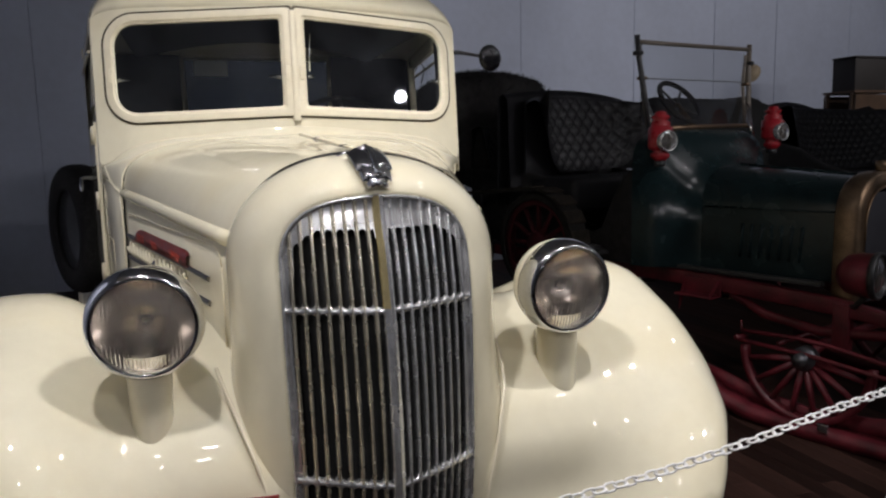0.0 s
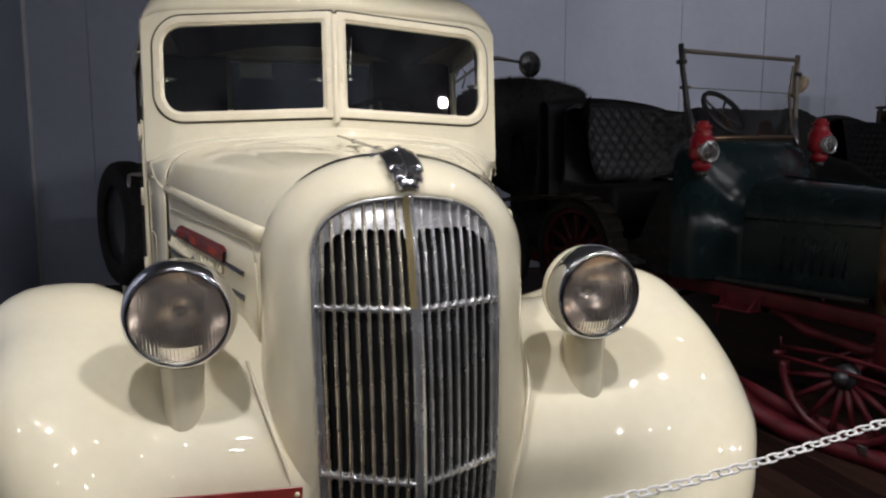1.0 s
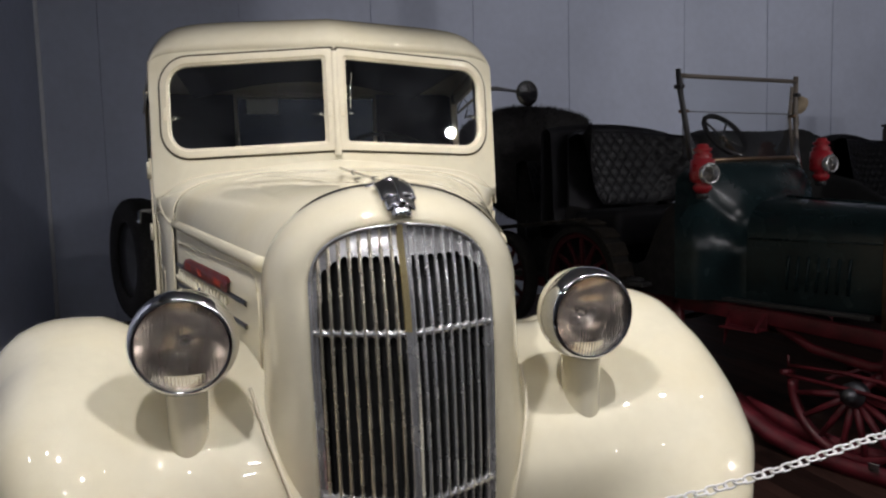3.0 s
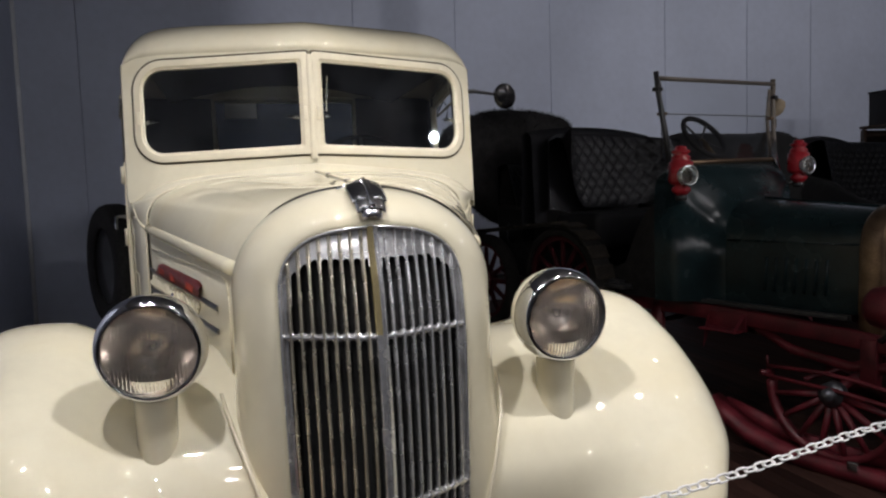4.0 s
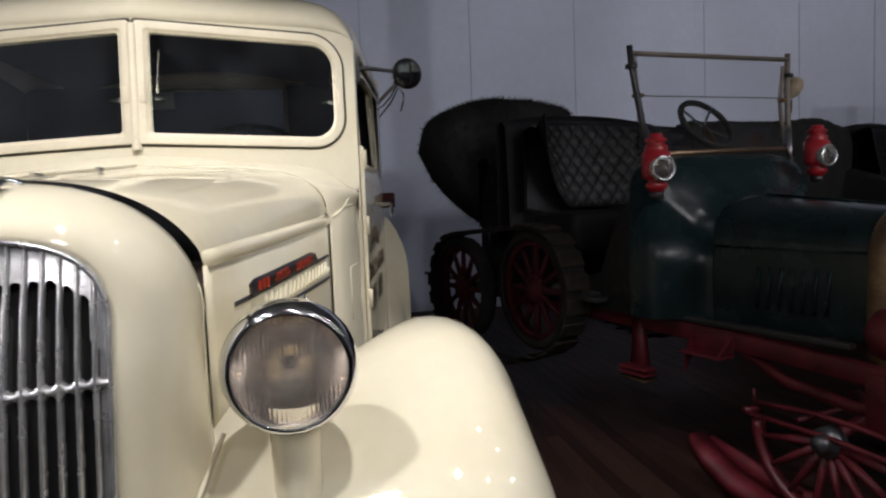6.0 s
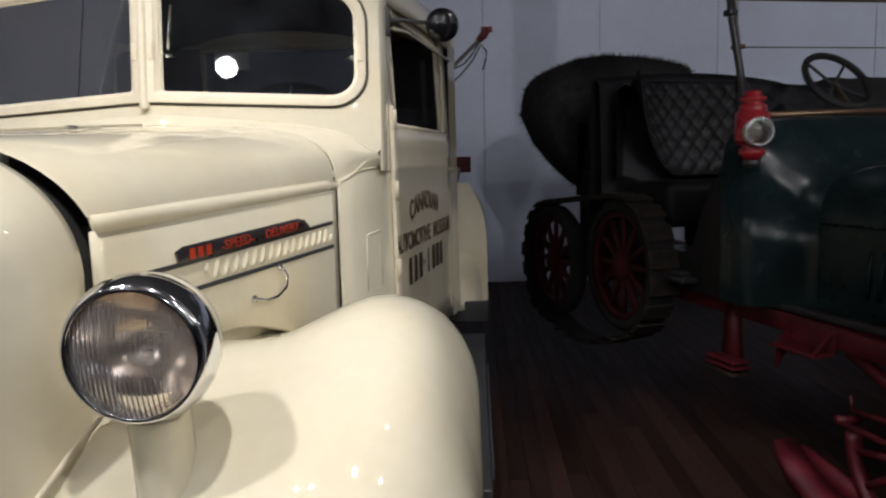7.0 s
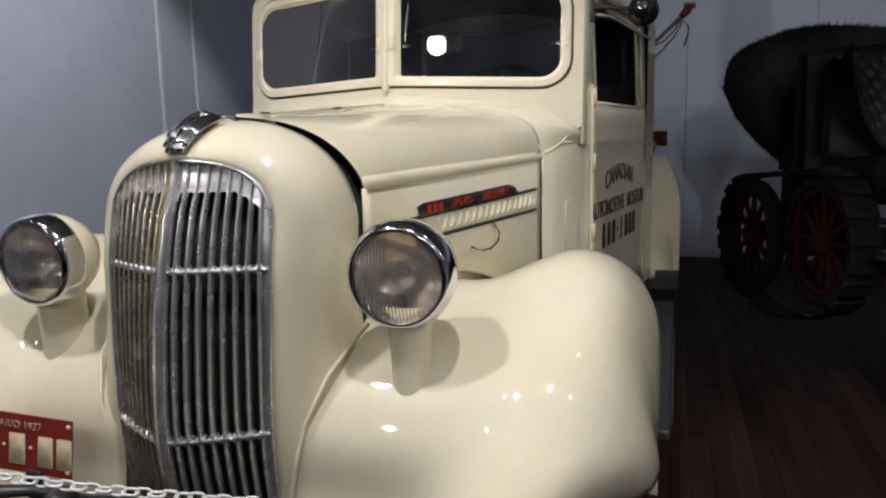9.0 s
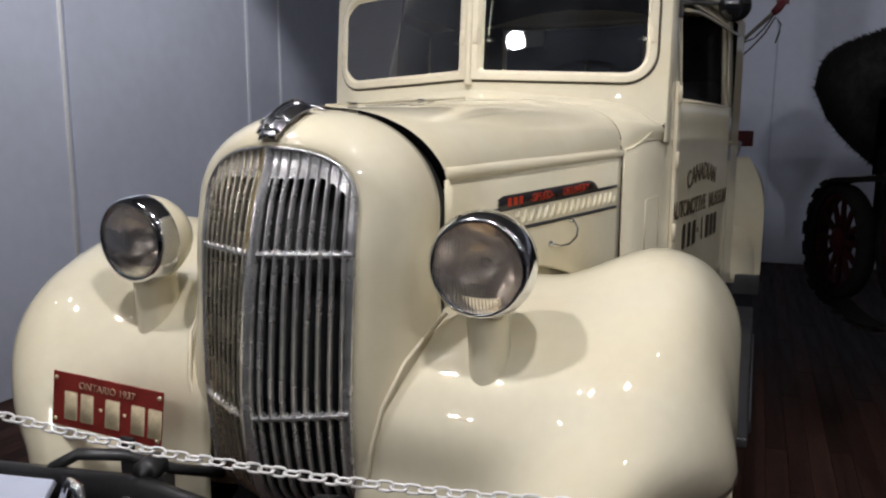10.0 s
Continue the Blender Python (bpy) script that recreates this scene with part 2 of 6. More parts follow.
def grid(rows, closed=False, caps=False):
    """A mesh over rows of points, all of one length."""
    n = len(rows[0])
    verts = [p for r in rows for p in r]
    faces = []
    m = n if closed else n - 1
    for i in range(len(rows) - 1):
        for j in range(m):
            a, b = i * n + j, i * n + (j + 1) % n
            faces.append((a, b, b + n, a + n))
    if caps:
        faces.append(tuple(range(n - 1, -1, -1)))
        faces.append(tuple((len(rows) - 1) * n + j for j in range(n)))
    return mesh(verts, faces)


def joined(*pieces):
    """One bmesh of several meshes."""
    bm = bmesh.new()
    for me in pieces:
        if isinstance(me, bmesh.types.BMesh):
            tmp = bpy.data.meshes.new("tmp")
            me.to_mesh(tmp)
            me.free()
            me = tmp
        bm.from_mesh(me)
        bpy.data.meshes.remove(me)
    return bm


def block(x0, x1, y0, y1, z0, z1, bevel=0.004, seg=2, m=None):
    bm = bmesh.new()
    bmesh.ops.create_cube(bm, size=1)
    for v in bm.verts:
        v.co = Vector((x0 + (v.co.x + 0.5) * (x1 - x0), y0 + (v.co.y + 0.5) * (y1 - y0), z0 + (v.co.z + 0.5) * (z1 - z0)))
    if bevel:
        bmesh.ops.bevel(bm, geom=bm.edges[:], offset=bevel, segments=seg, affect="EDGES", profile=0.6)
    if m is not None:
        bm.transform(m)
    return bm


def lathe(profile, n=32, m=None, caps=False):
    """Revolves (radius, height) pairs round z."""
    rows = [[(r * math.cos(2 * math.pi * k / n), r * math.sin(2 * math.pi * k / n), h) for k in range(n)] for r, h in profile]
    me = grid(rows, closed=True, caps=caps)
    if m is not None:
        me.transform(m)
    return me


def tube(points, r, n=8, closed=False, flat=1.0):
    """A round bar along points; r is one radius or one for each point."""
    pts = [Vector(p) for p in points]
    rr = [r] * len(pts) if isinstance(r, (int, float)) else r
    rows, up = [], Vector((0.0, 0.0, 1.0))
    cnt = len(pts)
    for i, p in enumerate(pts):
        a = pts[(i - 1) % cnt] if (closed or i) else p
        b = pts[(i + 1) % cnt] if (closed or i < cnt - 1) else p
        d = (b - a).normalized()
        side = d.cross(up)
        if side.length < 1e-3:
            side = d.cross(Vector((1.0, 0.0, 0.0)))
        side.normalize()
        w = side.cross(d)
        rows.append([p + rr[i] * (math.cos(2 * math.pi * k / n) * side + flat * math.sin(2 * math.pi * k / n) * w) for k in range(n)])
    if closed:
        rows.append(rows[0])
        return grid(rows, closed=True)
    return grid(rows, closed=True, caps=True)


def arc(cx, cz, r, a0, a1, n):
    return [(cx + r * math.cos(a0 + (a1 - a0) * k / n), cz + r * math.sin(a0 + (a1 - a0) * k / n)) for k in range(n + 1)]


def solid(ob, thick, offset=-1):
    md = ob.modifiers.new("thickness", "SOLIDIFY")
    md.thickness, md.offset = thick, offset
    return ob


def lettering(body, size, depth, m, bold=0.0):
    """A mesh of words in the built-in font."""
    cu = bpy.data.curves.new("words", "FONT")
    cu.body, cu.size, cu.extrude, cu.align_x = body, size, depth, "CENTER"
    cu.offset = bold
    ob = new("words", cu)
    me = bpy.data.meshes.new_from_object(ob.evaluated_get(bpy.context.evaluated_depsgraph_get()))
    bpy.data.objects.remove(ob)
    me.transform(m)
    return me


def lerp(a, b, w):
    return a + (b - a) * w


def curve_at(table, x):
    """Smooth reading of a short table of (x, value)."""
    n = len(table)
    if x <= table[0][0]:
        return table[0][1]
    if x >= table[-1][0]:
        return table[-1][1]

    def slope(k):
        if k == 0 or k == n - 1:
            return 0.0
        (xa, va), (xb, vb), (xc, vc) = table[k - 1], table[k], table[k + 1]
        p, q = (vb - va) / (xb - xa), (vc - vb) / (xc - xb)
        return 0.0 if p * q <= 0 else 2 * p * q / (p + q)

    for k in range(n - 1):
        (x0, v0), (x1, v1) = table[k], table[k + 1]
        if x <= x1:
            h = x1 - x0
            w = (x - x0) / h
            a, b = slope(k) * h, slope(k + 1) * h
            return v0 + w * (a + w * (3 * (v1 - v0) - 2 * a - b + w * (a + b - 2 * (v1 - v0))))
    return table[-1][1]


# ---- the room ----
WX0, WX1, WY0, WY1, CEIL = -2.56, 11.0, -8.0, 7.36, 4.3


def walls():
    # panels of the back wall, side by side with open joints
    back = part("wall_north", block(WX0 - 0.2, WX1 + 0.2, WY1 + 0.014, WY1 + 0.2, 0, CEIL, 0), WALL, None, smooth=False)
    tagged(back, "grey painted wall of tall panels", "wall", kind="structure")
    seams = [WX0, -1.93, -0.42, 1.12, 2.40, 3.68, 5.36, 6.66, 7.73, 9.1, WX1]
    for a, b in zip(seams, seams[1:]):
        part("panel", block(a + 0.004, b - 0.004, WY1, WY1 + 0.013, 0.0, CEIL, 0.003, 1), WALL, back, smooth=False)
    left = part("wall_west", block(WX0 - 0.2, WX0 - 0.014, WY0 - 0.2, WY1 + 0.014, 0, CEIL, 0), WALL, None, smooth=False)
    tagged(left, "grey painted wall with pale joint strips", "wall", kind="structure")
    lseams = [WY0, -6.4, -4.8, -3.2, -1.6, 0.0, 1.66, 3.27, 3.68, 5.3, WY1]
    for a, b in zip(lseams, lseams[1:]):
        part("panel", block(WX0 - 0.013, WX0, a + 0.004, b - 0.004, 0.0, CEIL, 0.003, 1), WALL, left, smooth=False)
    for y, w in ((1.66, 0.026), (3.27, 0.012), (3.68, 0.010)):
        part("joint_strip", block(WX0 + 0.001, WX0 + 0.008, y - w - 0.02, y - 0.02, 0, CEIL, 0.002, 1), WALL_TRIM, left, "pale joint strip")
    part("corner_strip", tube([(WX0 + 0.020, WY1 - 0.020, z) for z in (0, 2.1, CEIL)], 0.024, 8), WALL_TRIM, left, "pale corner strip")
    right = part("wall_east", block(WX1, WX1 + 0.2, WY0 - 0.2, WY1 + 0.014, 0, CEIL, 0), WALL, None, smooth=False)
    tagged(right, "plain grey wall", "wall", kind="structure")
    front = part("wall_south", block(WX0 - 0.014, WX1, WY0 - 0.2, WY0, 0, CEIL, 0), WALL, None, smooth=False)
    tagged(front, "plain grey wall", "wall", kind="structure")
    top = part("ceiling", block(WX0 - 0.2, WX1 + 0.2, WY0 - 0.2, WY1 + 0.2, CEIL, CEIL + 0.15, 0), CEILING, None, smooth=False)
    tagged(top, "dark ceiling", "ceiling", kind="structure")


walls()

PX0, PX1, PY0, PY1 = 2.065, 2.285, 0.22, 0.44
pillar = thing("pillar", "square pillar painted off-white beside the chain", "pillar", kind="structure")
part("shaft", block(PX0, PX1, PY0, PY1, 0.12, CEIL, 0.008), PILLAR, pillar, smooth=False)
part("plinth", block(PX0 - 0.015, PX1 + 0.015, PY0 - 0.015, PY1 + 0.015, 0, 0.12, 0.006), PILLAR, pillar, smooth=False)


# ---- the cream truck; x across, y to its tail, z up ----
truck = thing("delivery_truck", "cream 1930s delivery truck with chrome grille, parked on dark planks", "truck")

GZ0, GZ1 = 0.47, 1.364


def prow(z):
    """y of the grille's middle ridge."""
    return curve_at([(0.40, 0.06), (0.60, -0.085), (0.80, -0.115), (1.0, -0.100), (1.135, -0.076), (1.25, -0.045), (1.364, 0.0)], z)


def cheek(z):
    """y of the grille's outer edge."""
    return curve_at([(0.40, 0.13), (0.60, 0.02), (0.80, 0.0), (1.135, 0.014), (1.25, 0.035), (1.364, 0.05)], z)


def grille_y(x, z):
    w = min(1, abs(x) / 0.214)
    return lerp(prow(z), cheek(z), w ** 1.25)


GA, GB, GS, PEAK = 3.0, 2.7, 1.215, 0.013


def grille_half(z):
    """Half the width of the grille at a height."""
    if z > GS:
        k = (z - GS) / (GZ1 - GS)
        return 0.214 * max(0.0, 1 - k ** GB) ** (1 / GA)
    return lerp(0.202, 0.214, min(1, max(0, (z - GZ0) / 0.6)))


def arch_top(x):
    """Height of the grille's outline over x."""
    return GS + (GZ1 - GS) * max(0.0, 1 - (abs(x) / 0.214) ** GA) ** (1 / GB) + PEAK * (1 - min(1, abs(x) / 0.214))


def grille_arch(n):
    """The grille's outline from the bottom of one side over the top to the other."""
    side = []
    for k in range(n + 1):
        w = k / n
        if w < 0.4:
            z = lerp(GZ0, GS, w / 0.4)
            side.append((grille_half(z), z))
        else:
            a = (w - 0.4) / 0.6 * math.pi / 2
            x = 0.214 * math.cos(a) ** (2 / GA)
            side.append((x, GS + (GZ1 - GS) * math.sin(a) ** (2 / GB) + PEAK * (1 - x / 0.214)))
    return [(-x, z) for x, z in side] + [(x, z) for x, z in reversed(side[:-1])]


def nose_half(z):
    return curve_at([(0.40, 0.46), (0.65, 0.40), (0.90, 0.340), (1.05, 0.329), (1.22, 0.328)], z)


def nose_arch(n, y=0.225, top=1.464):
    side = []
    for k in range(n + 1):
        w = k / n
        if w < 0.4:
            z = lerp(0.42, 1.21, w / 0.4)
            side.append((nose_half(z), z))
        else:
            a = (w - 0.4) / 0.6 * math.pi / 2
            side.append((0.330 * math.cos(a) ** (2 / 2.2), 1.21 + (top - 1.21) * math.sin(a) ** (2 / 2.1)))
    return [(-0.96 * x, y, z) for x, z in side] + [(x, y, z) for x, z in reversed(side[:-1])]


def nose():
    n = 44
    f = [(x, grille_y(x, z) + 0.004, z) for x, z in grille_arch(n)]
    r = nose_arch(n)
    rows = []
    for k in range(15):
        a = k / 14 * math.pi / 2
        s, c = math.sin(a) ** 1.12, 1 - math.cos(a)
        rows.append([(lerp(p[0], q[0], s), lerp(p[1], q[1], c), lerp(p[2], q[2], s)) for p, q in zip(f, r)])
    rows.append([(p[0] * 0.97, p[1] + 0.004, p[2] - 0.012) for p in r])
    return solid(part("nose_shell", grid(rows), CREAM, truck), 0.004)


nose()


def grille():
    # near-black backing sheet, the shade between the bars put into its colour
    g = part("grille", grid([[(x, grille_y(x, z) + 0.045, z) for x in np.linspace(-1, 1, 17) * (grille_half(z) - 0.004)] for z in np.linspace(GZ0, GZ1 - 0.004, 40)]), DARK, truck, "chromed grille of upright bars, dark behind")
    out = grille_arch(40)
    # rim
    rows = []
    for dx, dy in ((0.0, 0.012), (0.0, -0.004), (0.002, -0.0065), (0.006, -0.0065), (0.008, -0.003), (0.009, 0.012)):
        row = []
        for x, z in out:
            kx = x * (1 - dx / 0.214)
            kz = z - dx * max(0, (z - GS) / (GZ1 - GS))
            row.append((kx, grille_y(x, z) + dy, kz))
        rows.append(row)
    part("rim", grid(rows), OLD_CHROME, g)
    # middle ridge, sharp in front
    part("centre_bar", grid([[(dx, prow(z) + dy, z) for dx, dy in ((-0.001, -0.0110), (0.0015, -0.0100), (0.0110, -0.0010), (0.0125, 0.002), (0.0125, 0.012))] for z in np.linspace(GZ0, GZ1 + PEAK - 0.003, 46)]), OLD_CHROME, g)
    # gold on this upper left face paints a warm reflection
    part("centre_bar_face", grid([[(dx, prow(z) + dy, z) for dx, dy in ((-0.0135, 0.012), (-0.0135, -0.002), (-0.0125, -0.0048), (-0.001, -0.0110))] for z in np.linspace(1.142, GZ1 + PEAK - 0.003, 16)]), REFLECTED_GOLD, g, "upper face tinted gold for a painted reflection")
    part("centre_bar", grid([[(dx, prow(z) + dy, z) for dx, dy in ((-0.0135, 0.012), (-0.0135, -0.002), (-0.0125, -0.0048), (-0.001, -0.0110))] for z in np.linspace(GZ0, 1.142, 32)]), OLD_CHROME, g)
    pitch = 0.0232
    top_slot = lambda x: min(1.297, arch_top(x) - 0.058)
    for s in (-1, 1):
        for k in range(1, 9):
            x = s * (0.0045 + pitch * k)
            zt = arch_top(x) - 0.004
            zb = GZ0 + 0.01
            pr = [(-0.0042 * math.cos(math.pi * q / 10), 0.004 - 0.0072 * math.sin(math.pi * q / 10)) for q in range(11)]
            pr = [(-0.0042, 0.012)] + pr + [(0.0042, 0.012)]
            part("bar", grid([[(x * (grille_half(min(z, 1.19)) / 0.214) + dx, grille_y(x, z) + dy, z) for dx, dy in pr] for z in np.linspace(zb, zt, 34)]), WARM_CHROME if s < 0 else OLD_CHROME, g)
    # curved cross bars with a fillet at each upright
    for z0 in (1.135, 0.765):
        xs = np.linspace(-1, 1, 341) * (grille_half(z0) - 0.006)
        rows = []
        for x in xs:
            d = abs(((abs(x) * 0.214 / grille_half(z0) - 0.0045) / pitch) % 1 - 0.5) / 0.30
            h = 0.0058 + 0.0060 * (1 - math.sqrt(max(0.0, 1 - d * d)))
            y = grille_y(x, z0)
            rows.append([(x, y + 0.018, z0 + h), (x, y + 0.001, z0 + h * 0.92), (x, y - 0.0025, z0 + 0.003), (x, y - 0.0025, z0 - 0.003), (x, y + 0.001, z0 - h * 0.92), (x, y + 0.018, z0 - h)])
        part("cross_bar", grid(rows), OLD_CHROME, g)
    # pressed plate above the slots, with round slot heads
    rows = []
    xs = np.linspace(-0.209, 0.209, 361)
    for w in np.linspace(0, 1, 9):
        row = []
        for x in xs:
            zt = arch_top(x) - 0.003
            d = abs(((abs(x) - 0.0045) / pitch) % 1 - 0.5)
            base = top_slot(x) - (0.058 if abs(x) > 0.184 else 0.0)
            zb = base + 0.0074 * math.sqrt(max(0.0, 1 - (d / 0.32) ** 2)) if d < 0.32 and abs(x) > 0.016 else base - 0.012
            z = lerp(min(zb, zt - 0.004), zt, w)
            row.append((x, grille_y(x, z) + 0.004, z))
        rows.append(row)
    part("top_plate", grid(rows), OLD_CHROME, g)
    for s in (-1, 1):
        part("side_strip", grid([[(s * (grille_half(z) - d), grille_y(grille_half(z) - d, z) + 0.006, z) for d in (0.006, 0.018)] for z in np.linspace(GZ0, 1.25, 24)]), OLD_CHROME, g)


grille()


def hood_half(y):
    return lerp(0.320, 0.585, max(0.0, (y - 0.235) / 1.015) ** 0.92)


def hood_low(y, s=1):
    return lerp(1.310 if s > 0 else 1.277, 1.345 if s > 0 else 1.349, (y - 0.235) / 1.015)


def hood_top(y):
    w = (y - 0.235) / 1.015
    return lerp(1.468, 1.532, w)


def hood_section(y, n=120, side=0.99):
    w = (y - 0.235) / 1.015
    pts = []
    for k in range(n + 1):
        a = k / n * math.pi
        c, s = math.cos(a), max(0.0, math.sin(a))
        xr = 0.585 * side * math.copysign(abs(c) ** (2 / 3.0), c)
        zr = 1.345 + (1.532 - 1.345) * s ** (2 / 3.0)
        b = 0.385 + (math.pi - 0.77) * k / n
        cb = math.cos(b)
        xf = 0.332 * math.copysign(abs(cb) ** (2 / 2.2), cb)
        zf = 1.212 + 0.256 * math.sin(b) ** (2 / 2.1)
        x, z = lerp(xf, xr, w ** 0.92 if w > 0 else 0), lerp(zf, zr, w)
        ridge = 0.005 * math.exp(-(x / 0.022) ** 2)
        # sunk panel on either side of the spine
        inx = min(1, max(0, (abs(x) - 0.040 - 0.01 * w) / 0.016)) * min(1, max(0, (hood_half(y) * 0.70 - abs(x)) / 0.018))
        iny = min(1, max(0, (1.13 - 0.10 * (x / 0.5) ** 2 - y) / 0.03)) * min(1, max(0, (y - 0.30) / 0.25))
        z += ridge - 0.0035 * inx * iny
        ajar = 0.022 * max(0.0, -x / 0.33) ** 1.5 * max(0.0, 1 - (y - 0.235) / 0.25)
        if x > 0:
            z += lerp(-0.033, 0.004, w) * min(1.0, x / hood_half(y)) ** 5
        pts.append((-x * (lerp(0.96, 1.056, w) if x > 0 else 1) + ajar * 0.6, y + ajar, z + ajar * 0.25))
    return pts


def side_low(y):
    """Lower edge of the hood's side, arched over the fender."""
    return curve_at([(0.23, 0.86), (0.36, 0.93), (0.52, 1.01), (0.64, 1.026), (0.71, 1.019), (0.83, 0.989), (1.02, 0.915), (1.12, 0.86), (1.24, 0.78)], y)


def edge_x(s, y):
    """Half width at the hood's lower edge; the near side is drawn in at the front and wider at the rear."""
    return hood_half(y) * lerp(0.96, 1.056, min(1.0, max(0.0, (y - 0.235) / 1.015))) if s < 0 else hood_half(y)


def hood():
    h = part("hood", grid([hood_section(y) for y in [0.240, 0.255, 0.27] + list(np.linspace(0.30, 1.245, 80))]), CREAM, truck)
    part("centre_hinge", tube([(0, y, hood_top(y) + 0.006) for y in np.linspace(0.25, 1.22, 12)], 0.0035, 6), CREAM_EDGE, h)
    part("hinge_pin", block(-0.007, 0.007, 0.36, 0.40, hood_top(0.38) + 0.006, hood_top(0.38) + 0.010, 0.002), BLACK, h)
    part("hinge_pin", block(-0.007, 0.007, 0.80, 0.84, hood_top(0.82) + 0.006, hood_top(0.82) + 0.010, 0.002), BLACK, h)
    # joint between nose and hood, dark where the hood stands ajar
    arch = nose_arch(44, 0.232, 1.460)
    for half, mat in ((arch[:45], CREAM_EDGE), (arch[44:], DARK)):
        part("joint", grid([[(x * 0.985, 0.226, z - 0.006) for x, y, z in half], [(x * 0.972, 0.285, z - 0.012) for x, y, z in half]]), mat, h)
    for s in (-1, 1):
        rows = []
        for y in np.linspace(0.240 if s < 0 else 0.268, 1.245, 16):
            x = edge_x(s, y)
            zl = hood_low(y, s)
            rows.append([(s * (x * 0.965), y, zl + 0.012), (s * (x * 0.985), y, zl + 0.010), (s * (x + 0.007), y, zl + 0.002), (s * (x + 0.010), y, zl - 0.008), (s * (x + 0.007), y, zl - 0.018), (s * (x - 0.002), y, zl - 0.026)])
        part("side_moulding", grid(rows, caps=True), CREAM, h)
        side = part("hood_side", grid([[(s * (edge_x(s, y) - 0.002 - (0.010 if i == 0 else 0)), y, z) for i, z in enumerate((side_low(y) - 0.004, side_low(y), 1.08, 1.16, hood_low(y, s) - 0.018))] for y in np.linspace(0.258 if s > 0 else 0.230, 1.240, 30)]), CREAM, truck)
        solid(side, 0.004)
        part("inner_apron", grid([[(s * (edge_x(s, y) - 0.045), y, z) for z in (0.66, 0.9, 1.06)] for y in np.linspace(0.27, 1.24, 8)]), CREAM, side)
        d = Vector((s * 0.238, 1.015, 0.0)).normalized()
        out = Vector((s * d.y, -s * d.x, 0)) if s > 0 else Vector((-d.y, d.x, 0))
        if out.x * s < 0:
            out = -out
        # raised panel border
        def on(y, z, lift=0.0):
            return Vector((s * (edge_x(s, y) - 0.002), y, z)) + out * lift
        loop = [on(0.285, 1.20), on(0.30, 1.235), on(0.34, 1.25), on(0.8, 1.262), on(1.19, 1.272)]
        part("pressed_line", tube(loop, 0.0035, 6), CREAM, side)
        loop = [on(0.285, 1.20), on(0.283, 1.1), on(0.285, 0.98)]
        part("pressed_line", tube(loop, 0.0035, 6), CREAM, side)
        # two dark strips, spiral louvre and badge; they slope more on the far side
        y_end, z_up, z_low, by0, by1, bz0, bz1 = (1.205, (1.196, 1.224), (1.137, 1.152), 0.468, 1.043, 1.2005, 1.221) if s > 0 else (1.220, (1.157, 1.197), (1.094, 1.122), 0.527, 1.085, 1.1695, 1.190)
        def strip(y0, y1, z0, z1, hgt, lift, mat, nm, label=""):
            rows = []
            for w in np.linspace(0, 1, 8):
                y, z = lerp(y0, y1, w), lerp(z0, z1, w)
                rows.append([on(y, z + hgt / 2, 0.0), on(y, z + hgt / 2 - 0.002, lift), on(y, z - hgt / 2 + 0.002, lift), on(y, z - hgt / 2, 0.0)])
            return part(nm, grid(rows), mat, side, label)
        strip(0.38, y_end, *z_up, 0.013, 0.007, STEEL, "trim_strip", "dark steel strip")
        strip(0.38, y_end, *z_low, 0.013, 0.007, STEEL, "trim_strip", "dark steel strip")
        twist = []
        for k in range(200):
            w = k / 199
            a = w * 2 * math.pi * 16
            ty = lerp(0.565, y_end - 0.013, w)
            k_ = (ty - 0.38) / (y_end - 0.38)
            twist.append(on(ty, (lerp(*z_up, k_) + lerp(*z_low, k_)) / 2, 0.003) + Vector((0, 0, 0.017 * math.sin(a))) + out * (0.003 * math.cos(a)))
        part("louvre_spiral", tube(twist, 0.0062, 6), CREAM, side)
        rows = []
        for w in np.linspace(0, 1, 22):
            y, zb = lerp(by0, by1, w), lerp(bz0, bz1, w)
            hgt = (0.036 if s > 0 else 0.042) * min(1, (1 - w) * 14, 0.55 + w * 12) ** 0.5 if w < 1 else 0.010
            rows.append([on(y, zb + hgt, 0.0), on(y, zb + hgt - 0.002, 0.012), on(y, zb, 0.012), on(y, zb, 0)])
        bd = part("badge", grid(rows), BADGE_DARK if s > 0 else BADGE_OLD, side, "dark badge with red lettering")
        # the maker's name as plain red bars, then the readable words
        def badge_z(y):
            return lerp(bz0, bz1, (y - by0) / (by1 - by0))
        ahead = d if s > 0 else -d
        place = Matrix((ahead, (0, 0, 1), out)).transposed().to_4x4()
        start = by0 + 0.037 if s > 0 else by1 - 0.045
        for k in range(3):
            y = start + s * 0.0285 * k
            rows = [[on(y + s * v, badge_z(y) + 0.006, 0.0135), on(y + s * v, badge_z(y) + 0.0295, 0.0135)] for v in (0.0, 0.019)]
            part("letter_bar", grid(rows), BADGE_RED, bd)
        for word, off, size in (("-SPEED-", 0.180, 0.0325), ("DELIVERY", 0.387, 0.0325)):
            y = start + s * off
            me = lettering(word, size, 0.0006, Matrix.Translation(on(y, badge_z(y) + 0.0065, 0.0135)) @ place @ pose(0, 0, 0, 0, 0, 2.0 * s) @ Matrix.Diagonal((1.32, 1, 1, 1)))
            part("badge_word", me, BADGE_RED, bd)
        # hood latch, a wire loop on a pin
        loop = [on(0.874, 1.138, 0.014), on(0.885, 1.11, 0.024), on(0.87, 1.085, 0.028), on(0.83, 1.068, 0.026), on(0.785, 1.066, 0.02), on(0.747, 1.076, 0.012)]
